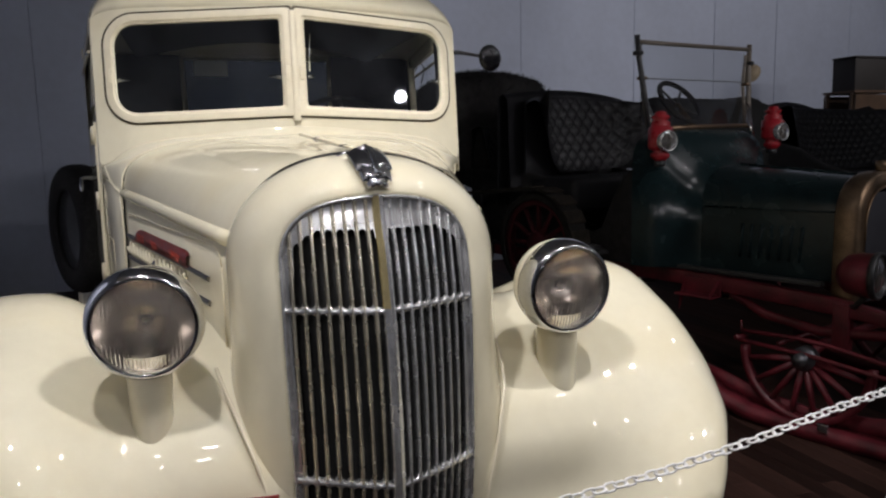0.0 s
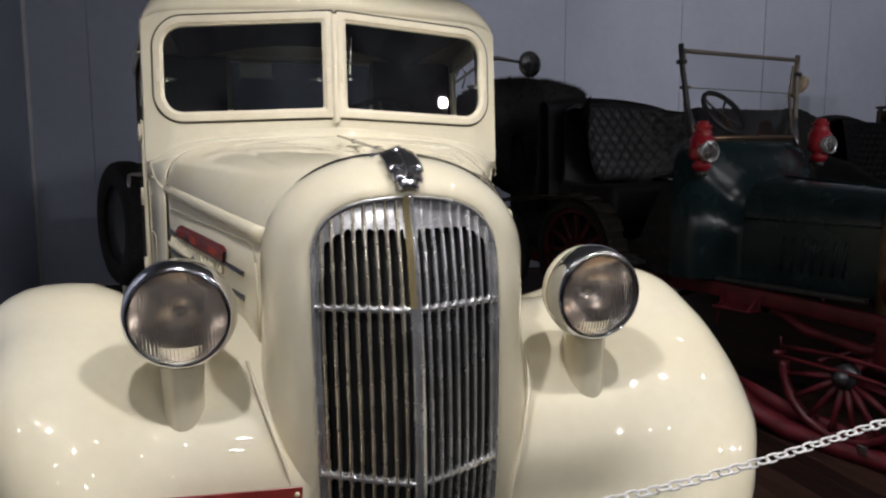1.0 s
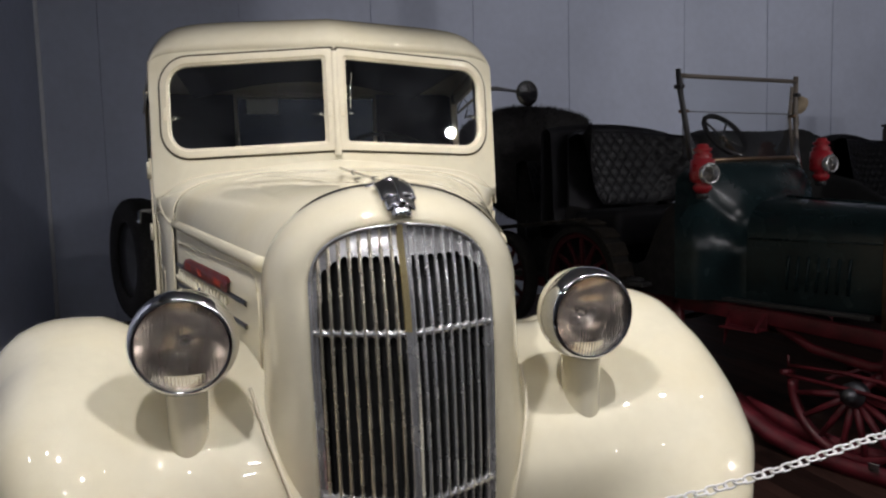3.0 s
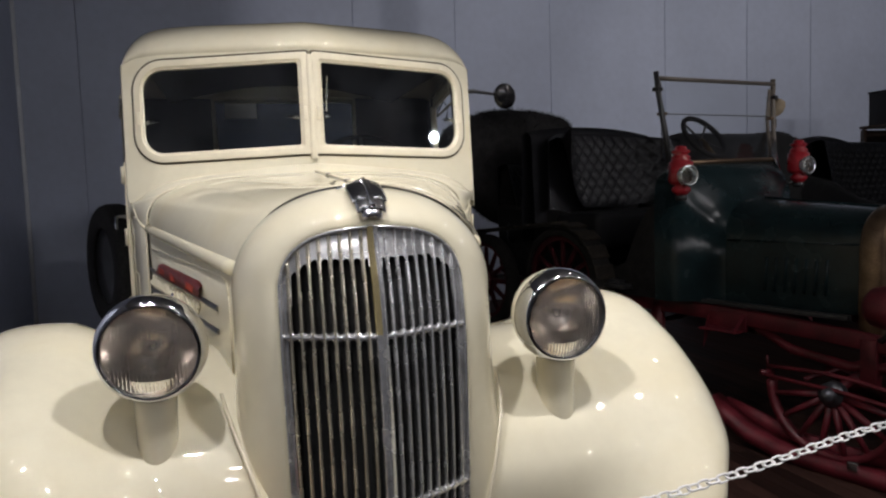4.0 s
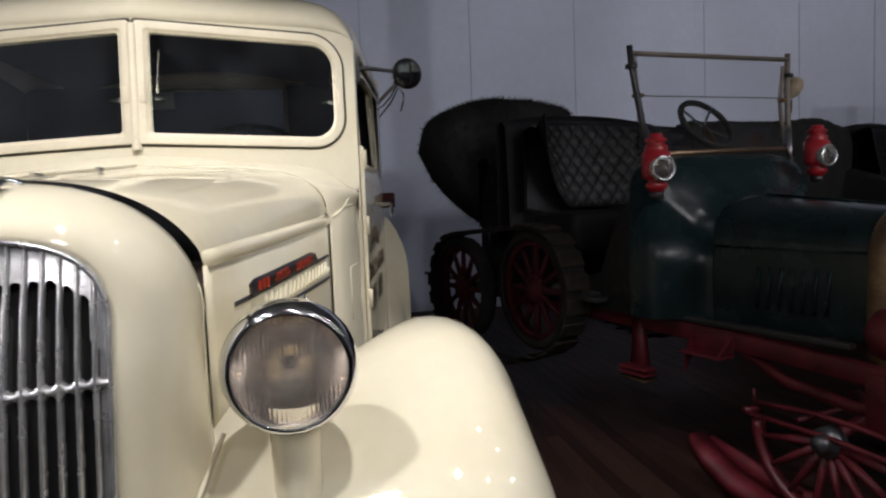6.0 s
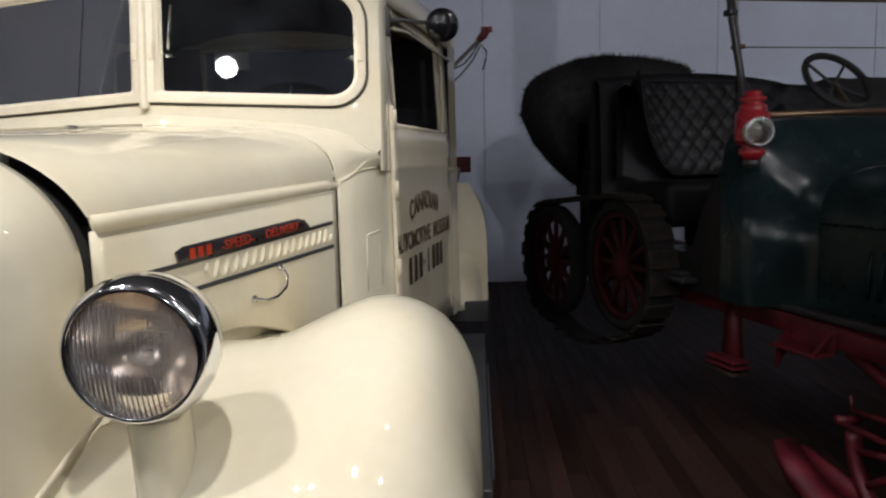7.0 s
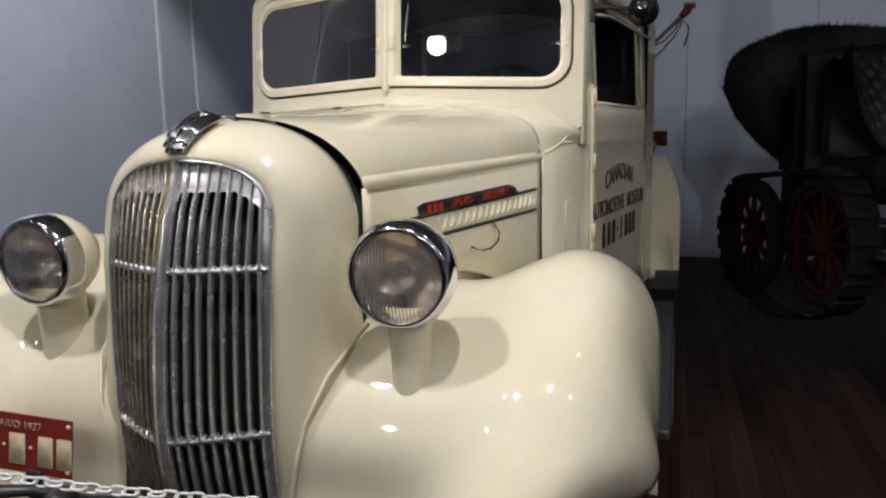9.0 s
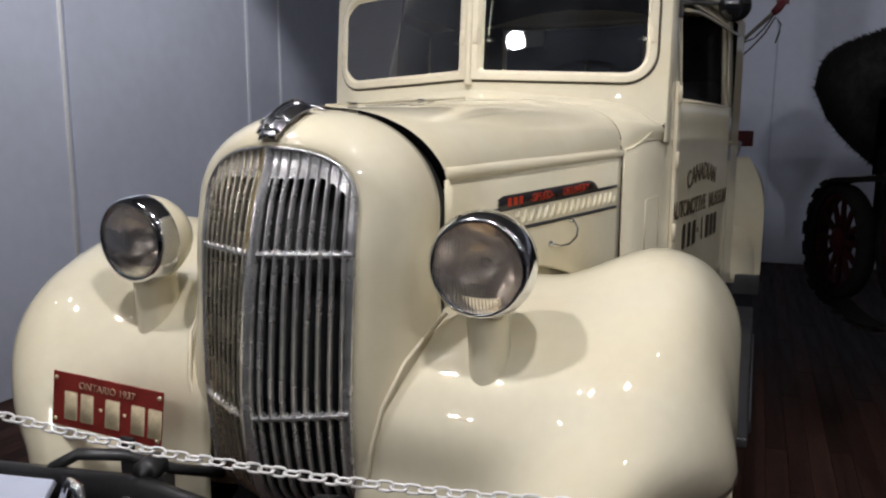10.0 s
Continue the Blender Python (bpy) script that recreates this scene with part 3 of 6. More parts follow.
        part("latch", tube(loop, 0.0036, 6), CHROME, side)
        for y, z in ((0.874, 1.138), (0.747, 1.076)):
            part("latch_pin", lathe([(0.001, 0), (0.009, 0.001), (0.009, 0.012), (0.001, 0.014)], 10, Matrix.Translation(on(y, z, 0)) @ out.to_track_quat("Z", "Y").to_matrix().to_4x4()), CHROME, side)


hood()


def emblem():
    """A crest of three overlapping scalloped shells that runs over the nose."""
    def over(w, x, lift):
        a = radians(lerp(65, 11, w))
        up = Vector((0, -0.35 - 0.45 * w, 0.9 - 0.35 * w)).normalized()
        p = Vector((x, 0.225 * (1 - math.cos(a)), 1.364 + 0.10 * math.sin(a) ** 1.12 - 0.10 * x * x / 0.05))
        return p + up * lift

    def shell(w0, w1, half0, half1, lift, tips):
        rows = []
        for v in np.linspace(0, 1, 12):
            row = []
            for x in np.linspace(-1, 1, 33):
                end = w1 + tips * (abs(math.sin(1.5 * math.pi * x)) - 0.5)
                w = lerp(w0, end, v)
                half = lerp(half0, half1, v)
                dome = 0.013 * math.sqrt(max(0.0, 1 - 0.96 * x * x))
                row.append(over(w, x * half, lift + dome + 0.004 * v))
            rows.append(row)
        return grid(rows)

    e = part("ornament", shell(0.0, 0.97, 0.032, 0.015, 0.003, -0.03), BRIGHT, truck, "chromed scalloped nose ornament")
    solid(e, 0.008)
    solid(part("shell", shell(0.0, 0.80, 0.037, 0.028, 0.006, 0.05), BRIGHT, e), 0.006)
    solid(part("shell", shell(0.0, 0.55, 0.041, 0.036, 0.008, 0.06), BRIGHT, e), 0.006)
    part("quill", tube([over(w, 0, 0.034) for w in np.linspace(0.06, 0.80, 10)], [0.004 + 0.004 * k / 9 for k in range(10)], 8), BRIGHT, e)
    part("cap", lathe([(0.001, 0.015), (0.005, 0.014), (0.008, 0.011), (0.018, 0.009), (0.022, 0.0), (0.020, -0.012)], 20, Matrix.Translation((0, 0.118, 1.470))), BRIGHT, e)
    part("tail", tube([(-0.056, 0.165, 1.458), (-0.03, 0.172, 1.466), (0.0, 0.174, 1.470), (0.03, 0.172, 1.466), (0.05, 0.167, 1.458)], [0.004, 0.006, 0.007, 0.006, 0.004], 8), BRIGHT, e)


emblem()

# front fenders: one pressed shell each, over the wheel
FCY, FCZ, FR = 0.45, 0.42, 0.725


# by side: crown radius, depth and roundness of the outer skirt, tuck-in at the front, widening at the top, where the shoulder begins
FENDER = {
    1: dict(
        crown=[(-40, 0.66), (0, 0.723), (45, 0.628), (75, 0.648), (90, 0.684), (135, 0.739), (180, 0.764), (200, 0.779)],
        skirt=[(4, 0.44), (14, 0.512), (40, 0.315), (75, 0.447), (115, 0.246), (160, 0.463), (196, 0.368)],
        round=[(20, 5.5), (45, 2.04), (75, 2.91), (110, 2.15)],
        tuck=[(4, 0.178), (12, 0.181), (25, 0.113), (45, 0.011), (60, 0.0), (75, -0.004)],
        widen=[(50, 0.030), (70, 0.014), (90, 0.011), (120, 0.007)],
        shoulder=[(15, 0.80), (105, 0.80)],
        inner=[(0, 0.268), (23, 0.195), (40, 0.078), (50, 0.057), (60, 0.058), (70, 0.060), (80, 0.070), (100, 0.090), (112, 0.12), (125, 0.07), (138, 0.0), (200, 0.0)],
    ),
    -1: dict(
        crown=[(-40, 0.66), (0, 0.635), (45, 0.686), (75, 0.679), (90, 0.699), (135, 0.736), (180, 0.76), (200, 0.78)],
        skirt=[(4, 0.439), (14, 0.518), (40, 0.634), (75, 0.618), (115, 0.61), (160, 0.45), (196, 0.36)],
        round=[(20, 4.363), (45, 3.533), (75, 2.205), (110, 3.886)],
        tuck=[(4, 0.18), (12, 0.233), (25, 0.155), (45, 0.055), (60, 0.004), (75, -0.028)],
        widen=[(50, 0.008), (70, 0.018), (90, 0.06), (120, 0.036)],
        shoulder=[(15, 0.75), (45, 0.779), (75, 0.756), (105, 0.759)],
        inner=[(0, 0.18), (23, 0.175), (40, 0.125), (50, 0.11), (60, 0.102), (70, 0.08), (80, 0.075), (100, 0.09), (112, 0.12), (125, 0.07), (138, 0.0), (200, 0.0)],
    ),
}


def fender_drop(s, x, a):
    f = FENDER[s]
    x0 = curve_at(f["shoulder"], a)
    if x > x0:
        k = min(1, (x - x0) / (1.005 - x0))
        return curve_at(f["skirt"], a) * (1 - math.sqrt(max(0.0, 1 - k ** curve_at(f["round"], a))))
    k = min(1, (x0 - x) / (x0 - 0.53))
    return curve_at(f["inner"], a) * k * k * (3 - 2 * k)


def fender_point(s, a, x, under=0.0):
    """A point of the shell by angle (0 is forward, 90 up, 180 to the tail) and distance from the middle."""
    f = FENDER[s]
    r = curve_at(f["crown"], a) - fender_drop(s, x, a)
    r = lerp(r, min(r, 0.43), under)
    x -= curve_at(f["tuck"], a) * max(0.0, (x - 0.3) / 0.6)
    x += curve_at(f["widen"], a) * max(0.0, (x - 0.75) / 0.25) - 0.03 * under
    return (s * x, FCY - r * math.cos(radians(a)), FCZ + r * math.sin(radians(a)))


def fender(s):
    xs = [0.21, 0.25, 0.30, 0.34, 0.38, 0.43, 0.48, 0.53, 0.58, 0.63, 0.68, 0.73, 0.78, 0.82, 0.85, 0.88, 0.905, 0.925, 0.945, 0.96, 0.97, 0.98, 0.988, 0.995, 1.000, 1.0035, 1.005]
    rows = [[fender_point(s, a, x) for x in xs] + [fender_point(s, a, 1.005, u) for u in (0.25, 0.6, 1.0)] for a in np.linspace(4, 196, 90)]
    f = part("fender", grid(rows), CREAM, truck)
    solid(f, 0.004)
    # beading against the nose
    bead = [(0.352, 0.214, 0.972), (0.334, 0.130, 0.932), (0.313, 0.066, 0.886), (0.279, 0.017, 0.790), (0.252, 0.010, 0.678), (0.240, 0.012, 0.600), (0.232, 0.02, 0.54)]
    part("bead", tube([(s * x, y - 0.004, z) for x, y, z in bead], 0.0048, 8), CREAM_EDGE, f)
    return f


fender(-1)
fender(1)


def tyre(name, m, r, w, rim_r, mat_rim, parent, label=""):
    prof = [(rim_r, -w * 0.42), (rim_r + 0.02, -w * 0.5), (r * 0.9, -w * 0.5), (r * 0.97, -w * 0.38), (r, -w * 0.2), (r, w * 0.2), (r * 0.97, w * 0.38), (r * 0.9, w * 0.5), (rim_r + 0.02, w * 0.5), (rim_r, w * 0.42), (rim_r, -w * 0.42)]
    t = part(name, lathe(prof, 40, m), RUBBER, parent, label)
    part("rim", lathe([(0.001, 0.02), (0.07, 0.03), (0.10, 0.0), (rim_r * 0.8, -0.02), (rim_r + 0.004, -w * 0.35), (rim_r + 0.004, w * 0.35), (rim_r * 0.8, 0.02)], 32, m), mat_rim, t)
    return t


for sx in (-1, 1):
    for yy in (0.45, 3.62):
        tyre("wheel", Matrix.Translation((sx * 0.76, yy, 0.385)) @ pose(0, 0, 0, 0, 90 * sx, 0), 0.385, 0.18, 0.24, CREAM_EDGE, truck, "black tyre on a cream wheel")


def headlight(s):
    c = Vector((s * 0.490, 0.055, 1.120))
    turn = pose(0, 0, 0, 93, 0, s * 2.0)
    m = Matrix.Translation(c) @ turn @ Matrix.Scale(1.06, 4)          # local z looks forward
    bucket = part("headlight", lathe([(0.001, -0.165), (0.035, -0.160), (0.065, -0.145), (0.090, -0.115), (0.105, -0.085), (0.1110, -0.060), (0.1122, -0.046), (0.1110, -0.040)], 48, m), CREAM, truck, "bullet headlight with chromed rim and fluted lens")
    part("rim", lathe([(0.1100, -0.050), (0.1128, -0.048), (0.1140, -0.040), (0.1138, -0.028), (0.1120, -0.015), (0.1088, -0.004), (0.1045, 0.004), (0.1000, 0.0085), (0.0968, 0.0095), (0.0950, 0.0080), (0.0945, 0.002)], 56, m), CHROME, bucket, "deep chromed rim")
    part("reflector", lathe([(0.006 + 0.0885 * k / 10, -0.084 + 0.085 * ((0.006 + 0.0885 * k / 10) / 0.0945) ** 2) for k in range(11)], 48, m), REFLECTOR, bucket)
    part("bulb", lathe([(0.001, -0.035), (0.010, -0.040), (0.013, -0.052), (0.009, -0.070)], 14, m), GLASS, bucket)
    # domed glass with upright flutes pressed into fields above and below the middle
    rows, back, big = [], [], 0.0945
    for x in np.linspace(-0.9985, 0.9985, 105) * big:
        reach = math.sqrt(big * big - x * x)
        row, low = [], []
        for v in np.linspace(-1, 1, 33):
            z = v * reach
            rr = math.sqrt(x * x + z * z) / big
            lower = min(1.0, max(0.0, (-z - 0.022) / 0.006))
            upper = min(1.0, max(0.0, (z - 0.026) / 0.006)) * (1.0 if x < -0.012 else 0.55)
            field = max(0.30, lower, upper) * min(1.0, (1 - rr) * 9)
            dome = 0.004 + 0.016 * (1 - rr * rr)
            row.append(m @ Vector((x, z, dome + 0.00105 * field * math.cos(2 * math.pi * x / 0.0074))))
            low.append(m @ Vector((x, z, dome - 0.004)))
        rows.append(row)
        back.append(low)
    lo = part("lens", joined(grid(rows), grid(back[::-1])), LENS, bucket, "fluted glass lens")
    lo.visible_shadow = False
    # pedestal, a streamlined foot down to the fender
    rows = []
    for w in np.linspace(0, 1, 12):
        z = lerp(1.05, 0.76, w)
        y = lerp(0.115, 0.140, w)
        rx = 0.040 + 0.010 * (1 - w) ** 3 + 0.006 * w
        ry = 0.050 + 0.012 * w ** 1.5
        rows.append([(s * 0.490 + s * 0.004 * w + rx * math.cos(2 * math.pi * k / 28), y + ry * math.sin(2 * math.pi * k / 28) * (1.0 if math.sin(2 * math.pi * k / 28) < 0 else 1.7), z) for k in range(28)])
    part("pedestal", grid(rows, closed=True), CREAM, bucket, "cream pedestal")


headlight(-1)
headlight(1)


# ---- cab ----
def face_y(x, z):
    return 1.250 + 0.275 * abs(x) + 0.09 * (z - 1.6) + 0.25 * max(0, abs(x) - 0.60) ** 1.0


HW = 0.704
Z_DRIP = 1.955


def head_z(x):
    return Z_DRIP + (2.005 - Z_DRIP) * max(0.0, 1 - (abs(x) / HW) ** 9.0) ** (1 / 2.6)


def side_x(y):
    return 0.718 + 0.15 * max(0.0, y - 1.60)


def seam_z(x):
    """Height of the seam between the cowl and the windshield surround."""
    return curve_at([(0.0, 1.562), (0.14, 1.557), (0.24, 1.548), (0.34, 1.538), (0.44, 1.528), (0.54, 1.512), (0.60, 1.491), (0.63, 1.475), (0.66, 1.450), (0.70, 1.434)], abs(x))


def cowl_x(s, y):
    """Half width of the cowl's side between the hood and the door."""
    return lerp(0.588 if s > 0 else 0.620, 0.718, min(1.0, max(0.0, (y - 1.25) / 0.35)) ** 0.62)


def opening(n=72, grow=0.0):
    """Rounded outline of one pane: sharp at the middle post, round at the outer side."""
    x0, x1, z0, z1 = 0.044 - grow, 0.626 + grow, 1.640 - grow, 1.960 + grow
    r = 0.075 + grow
    raw = []
    for cx, cz, rr, a0 in ((x1 - r, z1 - r, r, 0), (x0 + 0.012, z1 - 0.012, 0.012, 90), (x0 + 0.012, z0 + 0.012, 0.012, 180), (x1 - r, z0 + r, r, 270)):
        for k in range(10):
            a = radians(a0 + 10 * k)
            raw.append((cx + rr * math.cos(a), cz + rr * math.sin(a)))
    pts = []
    for i, p in enumerate(raw):
        q = raw[(i + 1) % len(raw)]
        pts.append(p)
        if i % 10 == 9:
            pts += [(lerp(p[0], q[0], k / 12), lerp(p[1], q[1], k / 12)) for k in range(1, 12)]
    # both edges fall a little to the side
    return [(x, z - 0.018 * max(0, (x - 0.04) / 0.58)) for x, z in pts]


def face():
    inner = opening()
    cx, cz = 0.33, 1.785
    for s in (-1, 1):
        outer = []
        for x, z in inner:
            fx, fz = (x - 0.044) / 0.582 - 0.5, (z - 1.630) / 0.320 - 0.5
            k = 0.5 / max(abs(fx), abs(fz))
            px = HW * min(1, max(0, 0.5 + fx * k))
            outer.append((px, lerp(seam_z(px), head_z(px), min(1, max(0, 0.5 + fz * k)))))
        rows = []
        for w in (0, 0.04, 0.25, 0.5, 0.75, 1):
            rows.append([(s * lerp(a[0], b[0], w), face_y(lerp(a[0], b[0], w), lerp(a[1], b[1], w)) + (0.03 if w == 0 else 0), lerp(a[1], b[1], w)) for a, b in zip(inner, outer)])
        part("windshield_surround", grid(rows, closed=True), CREAM, truck)
        # pane frame
        fr = []
        for g, d in ((0.036, 0.006), (0.036, -0.0095), (0.0358, -0.0105), (0.0345, -0.0112), (0.033, -0.0113), (0.0125, -0.0113), (0.0115, -0.0110), (0.0105, -0.0100), (0.0045, -0.0035), (0.0035, -0.0030), (0.0005, -0.0026), (0.0, -0.002), (0.0, 0.012)):
            fr.append([(s * x, face_y(x, z) + d, z) for x, z in opening(grow=g)])
        pane = part("windshield_frame", grid(fr, closed=True), CREAM_EDGE, truck, "cream opening frame of a windshield pane")
        part("gasket", grid([[(s * x, face_y(x, z) + d, z) for x, z in opening(grow=g)] for g, d in ((0.044, 0.0), (0.044, -0.003), (0.0365, -0.003), (0.0365, 0.0))], closed=True), GASKET, pane)
        pts = opening(grow=0.004)
        ys = [(x, 1.250 + 0.275 * x + 0.09 * (z - 1.6), z) for x, z in pts]
        vv = [(s * x, y + 0.002, z) for x, y, z in ys] + [(s * x, y + 0.007, z) for x, y, z in ys]
        nn = len(ys)
        gl = part("pane", mesh(vv, [tuple(range(nn)), tuple(range(2 * nn - 1, nn - 1, -1))] + [(k, (k + 1) % nn, nn + (k + 1) % nn, nn + k) for k in range(nn)]), GLASS, pane, "clear glass", smooth=False)
        gl.visible_shadow = False
        # hinge plates and inside catches
        for hx in (0.026, 0.645):
            part("catch_plate", block(s * hx - 0.008, s * hx + 0.008, face_y(hx, 1.76) - 0.019, face_y(hx, 1.76) - 0.014, 1.735, 1.785, 0.002), CREAM_EDGE, pane)
            hh = hx + (0.03 if hx < 0.3 else -0.03)
            part("catch", tube([(s * hh, face_y(hh, 1.75) + 0.02, 1.75), (s * (hh + (0.02 if hx < 0.3 else -0.02)), face_y(hh, 1.75) + 0.045, 1.752)], 0.007, 6), CHROME, pane)
            if s > 0 and hx < 0.3:
                part("stay", tube([(hh + 0.004, face_y(hh, 1.75) + 0.03, 1.77), (hh + 0.014, face_y(hh, 1.75) + 0.05, 1.91)], 0.005, 6), CHROME, pane)
            else:
                part("lever", tube([(s * (hh - (0.01 if hx < 0.3 else -0.01)), face_y(hh, 1.75) + 0.03, 1.745), (s * (hh + (0.035 if hx < 0.3 else -0.035)), face_y(hh, 1.75) + 0.045, 1.752)], [0.007, 0.004], 6), CHROME, pane)
        # front corner of the cab, round to the door
        rows = []
        for z in np.linspace(1.375, Z_DRIP + 0.02, 18):
            row = []
            for k in range(9):
                a = k / 8 * math.pi / 2
                row.append((s * lerp(HW - 0.004, side_x(1.60), math.sin(a)), lerp(face_y(HW, z), 1.60, 1 - math.cos(a)), z))
            rows.append(row)
        part("corner_post", grid(rows), CREAM, truck)
    part("middle_post", grid([[(dx, face_y(0, z) + dy, z) for dx, dy in ((-0.016, 0.01), (-0.012, -0.012), (0.0, -0.019), (0.012, -0.012), (0.016, 0.01))] for z in np.linspace(1.585, 1.985, 10)]), CREAM_EDGE, truck)


face()


def roof():
    rows = []
    for v in np.linspace(0, 1, 26):
        row = []
        for k in range(41):
            a = k / 40 * math.pi
            cx = -math.copysign(abs(math.cos(a)) ** 0.5, math.cos(a))
            front = face_y(min(abs(cx), 1) * HW, 2.0)
            y = lerp(front, 2.93, v ** 1.6)
            back = min(1, (y - front) / 0.42)
            up = 0.170 * math.sqrt(max(0.0, 1 - (1 - back) ** 2.2))
            drop = max(0, (y - 2.55) / 0.38) ** 2 * 0.16
            half = lerp(HW, side_x(y), min(1, back * 1.3))
            x = cx * half
            zz = Z_DRIP + (2.005 + up - drop - Z_DRIP) * max(0.0, 1 - abs(cx) ** 9.0) ** (1 / 2.6)
            row.append((x, y, zz))
        rows.append(row)
    solid(part("roof", grid(rows), CREAM, truck), 0.006)
    for s in (-1, 1):
        part("drip_rail", tube([(s * (side_x(y) + 0.006), y, lerp(1.93, 1.965, min(1, (y - 1.55) * 3)) - 0.07) for y in np.linspace(1.66, 2.75, 12)], 0.007, 6), CREAM, truck)


roof()


def cowl():
    n = 60
    sec = hood_section(1.245, n, side=1.0)
    top = []
    for k, p in enumerate(sec):
        f = min(k, n - k) / (n / 2)
        if f > 0.30:
            ax = math.cos(f * math.pi / 2) ** (2 / 3) / math.cos(0.30 * math.pi / 2) ** (2 / 3) * 0.690
            y, z = face_y(ax, 1.50), seam_z(ax)
        else:
            q = (0.30 - f) / 0.30
            ax = lerp(0.690, 0.718, math.sin(q * math.pi / 2))
            y = lerp(face_y(0.690, 1.45), 1.60, 1 - math.cos(q * math.pi / 2))
            z = lerp(seam_z(0.690), 1.372, q)
        top.append((math.copysign(ax, p[0]), y - 0.003, z))
    rows = []
    for w in np.linspace(0, 1, 16):
        rows.append([(math.copysign(lerp(abs(a[0]), abs(b[0]), w ** lerp(1.0, 0.75, abs(b[0]) / 0.718)), b[0]), lerp(a[1], b[1], w), lerp(a[2], b[2], w)) for a, b in zip(sec, top)])
    c = part("cowl", grid(rows), CREAM, truck)
    part("seam_bead", tube([(x, face_y(x, seam_z(x)) - 0.003, seam_z(x)) for x in np.linspace(-0.690, 0.690, 49)], 0.0032, 6), CREAM_EDGE, c)
    part("cowl_bead", tube([(p[0] * 1.002, p[1] + 0.004, p[2] - 0.001) for p in sec], 0.0040, 6), CREAM, c)
    for s in (-1, 1):
        rows = []
        for y in np.linspace(1.25, 1.60, 14):
            w = (y - 1.25) / 0.35
            x = cowl_x(s, y)
            ztop = lerp(1.350, 1.40, w)
            rows.append([(s * x, y, z) for z in (0.60, 0.9, 1.1, 1.25, ztop)] + [(s * (x - 0.004 - 0.02 * (1 - w)), y, ztop + 0.03)])
        p = part("cowl_side", grid(rows), CREAM, truck)
        pts = []
        for dy, z in ((1.37, 0.98), (1.37, 1.155), (1.375, 1.165), (1.47, 1.172), (1.48, 1.165), (1.48, 0.98)):
            pts.append((s * (cowl_x(s, dy) + 0.001), dy, z))
        part("vent_edge", tube(pts, 0.0022, 5), CREAM_EDGE, p)
        part("belt_bead", tube([(s * (cowl_x(s, y) + 0.001), y, z) for y, z in ((1.255, 1.347), (1.28, 1.357), (1.31, 1.372), (1.345, 1.388), (1.385, 1.408), (1.425, 1.434))], 0.003, 6), CREAM, p)
        part("belt_bead", tube([(s * (cowl_x(s, y) + 0.001), y, z) for y, z in ((1.345, 1.380), (1.42, 1.384), (1.50, 1.386), (1.60, 1.384))], 0.003, 6), CREAM, p)
        part("side_bead", tube([(s * 0.592 if s > 0 else -0.623, 1.25, z) for z in (0.7, 1.0, 1.25, 1.345)], 0.005, 6), CREAM_EDGE, p)


cowl()


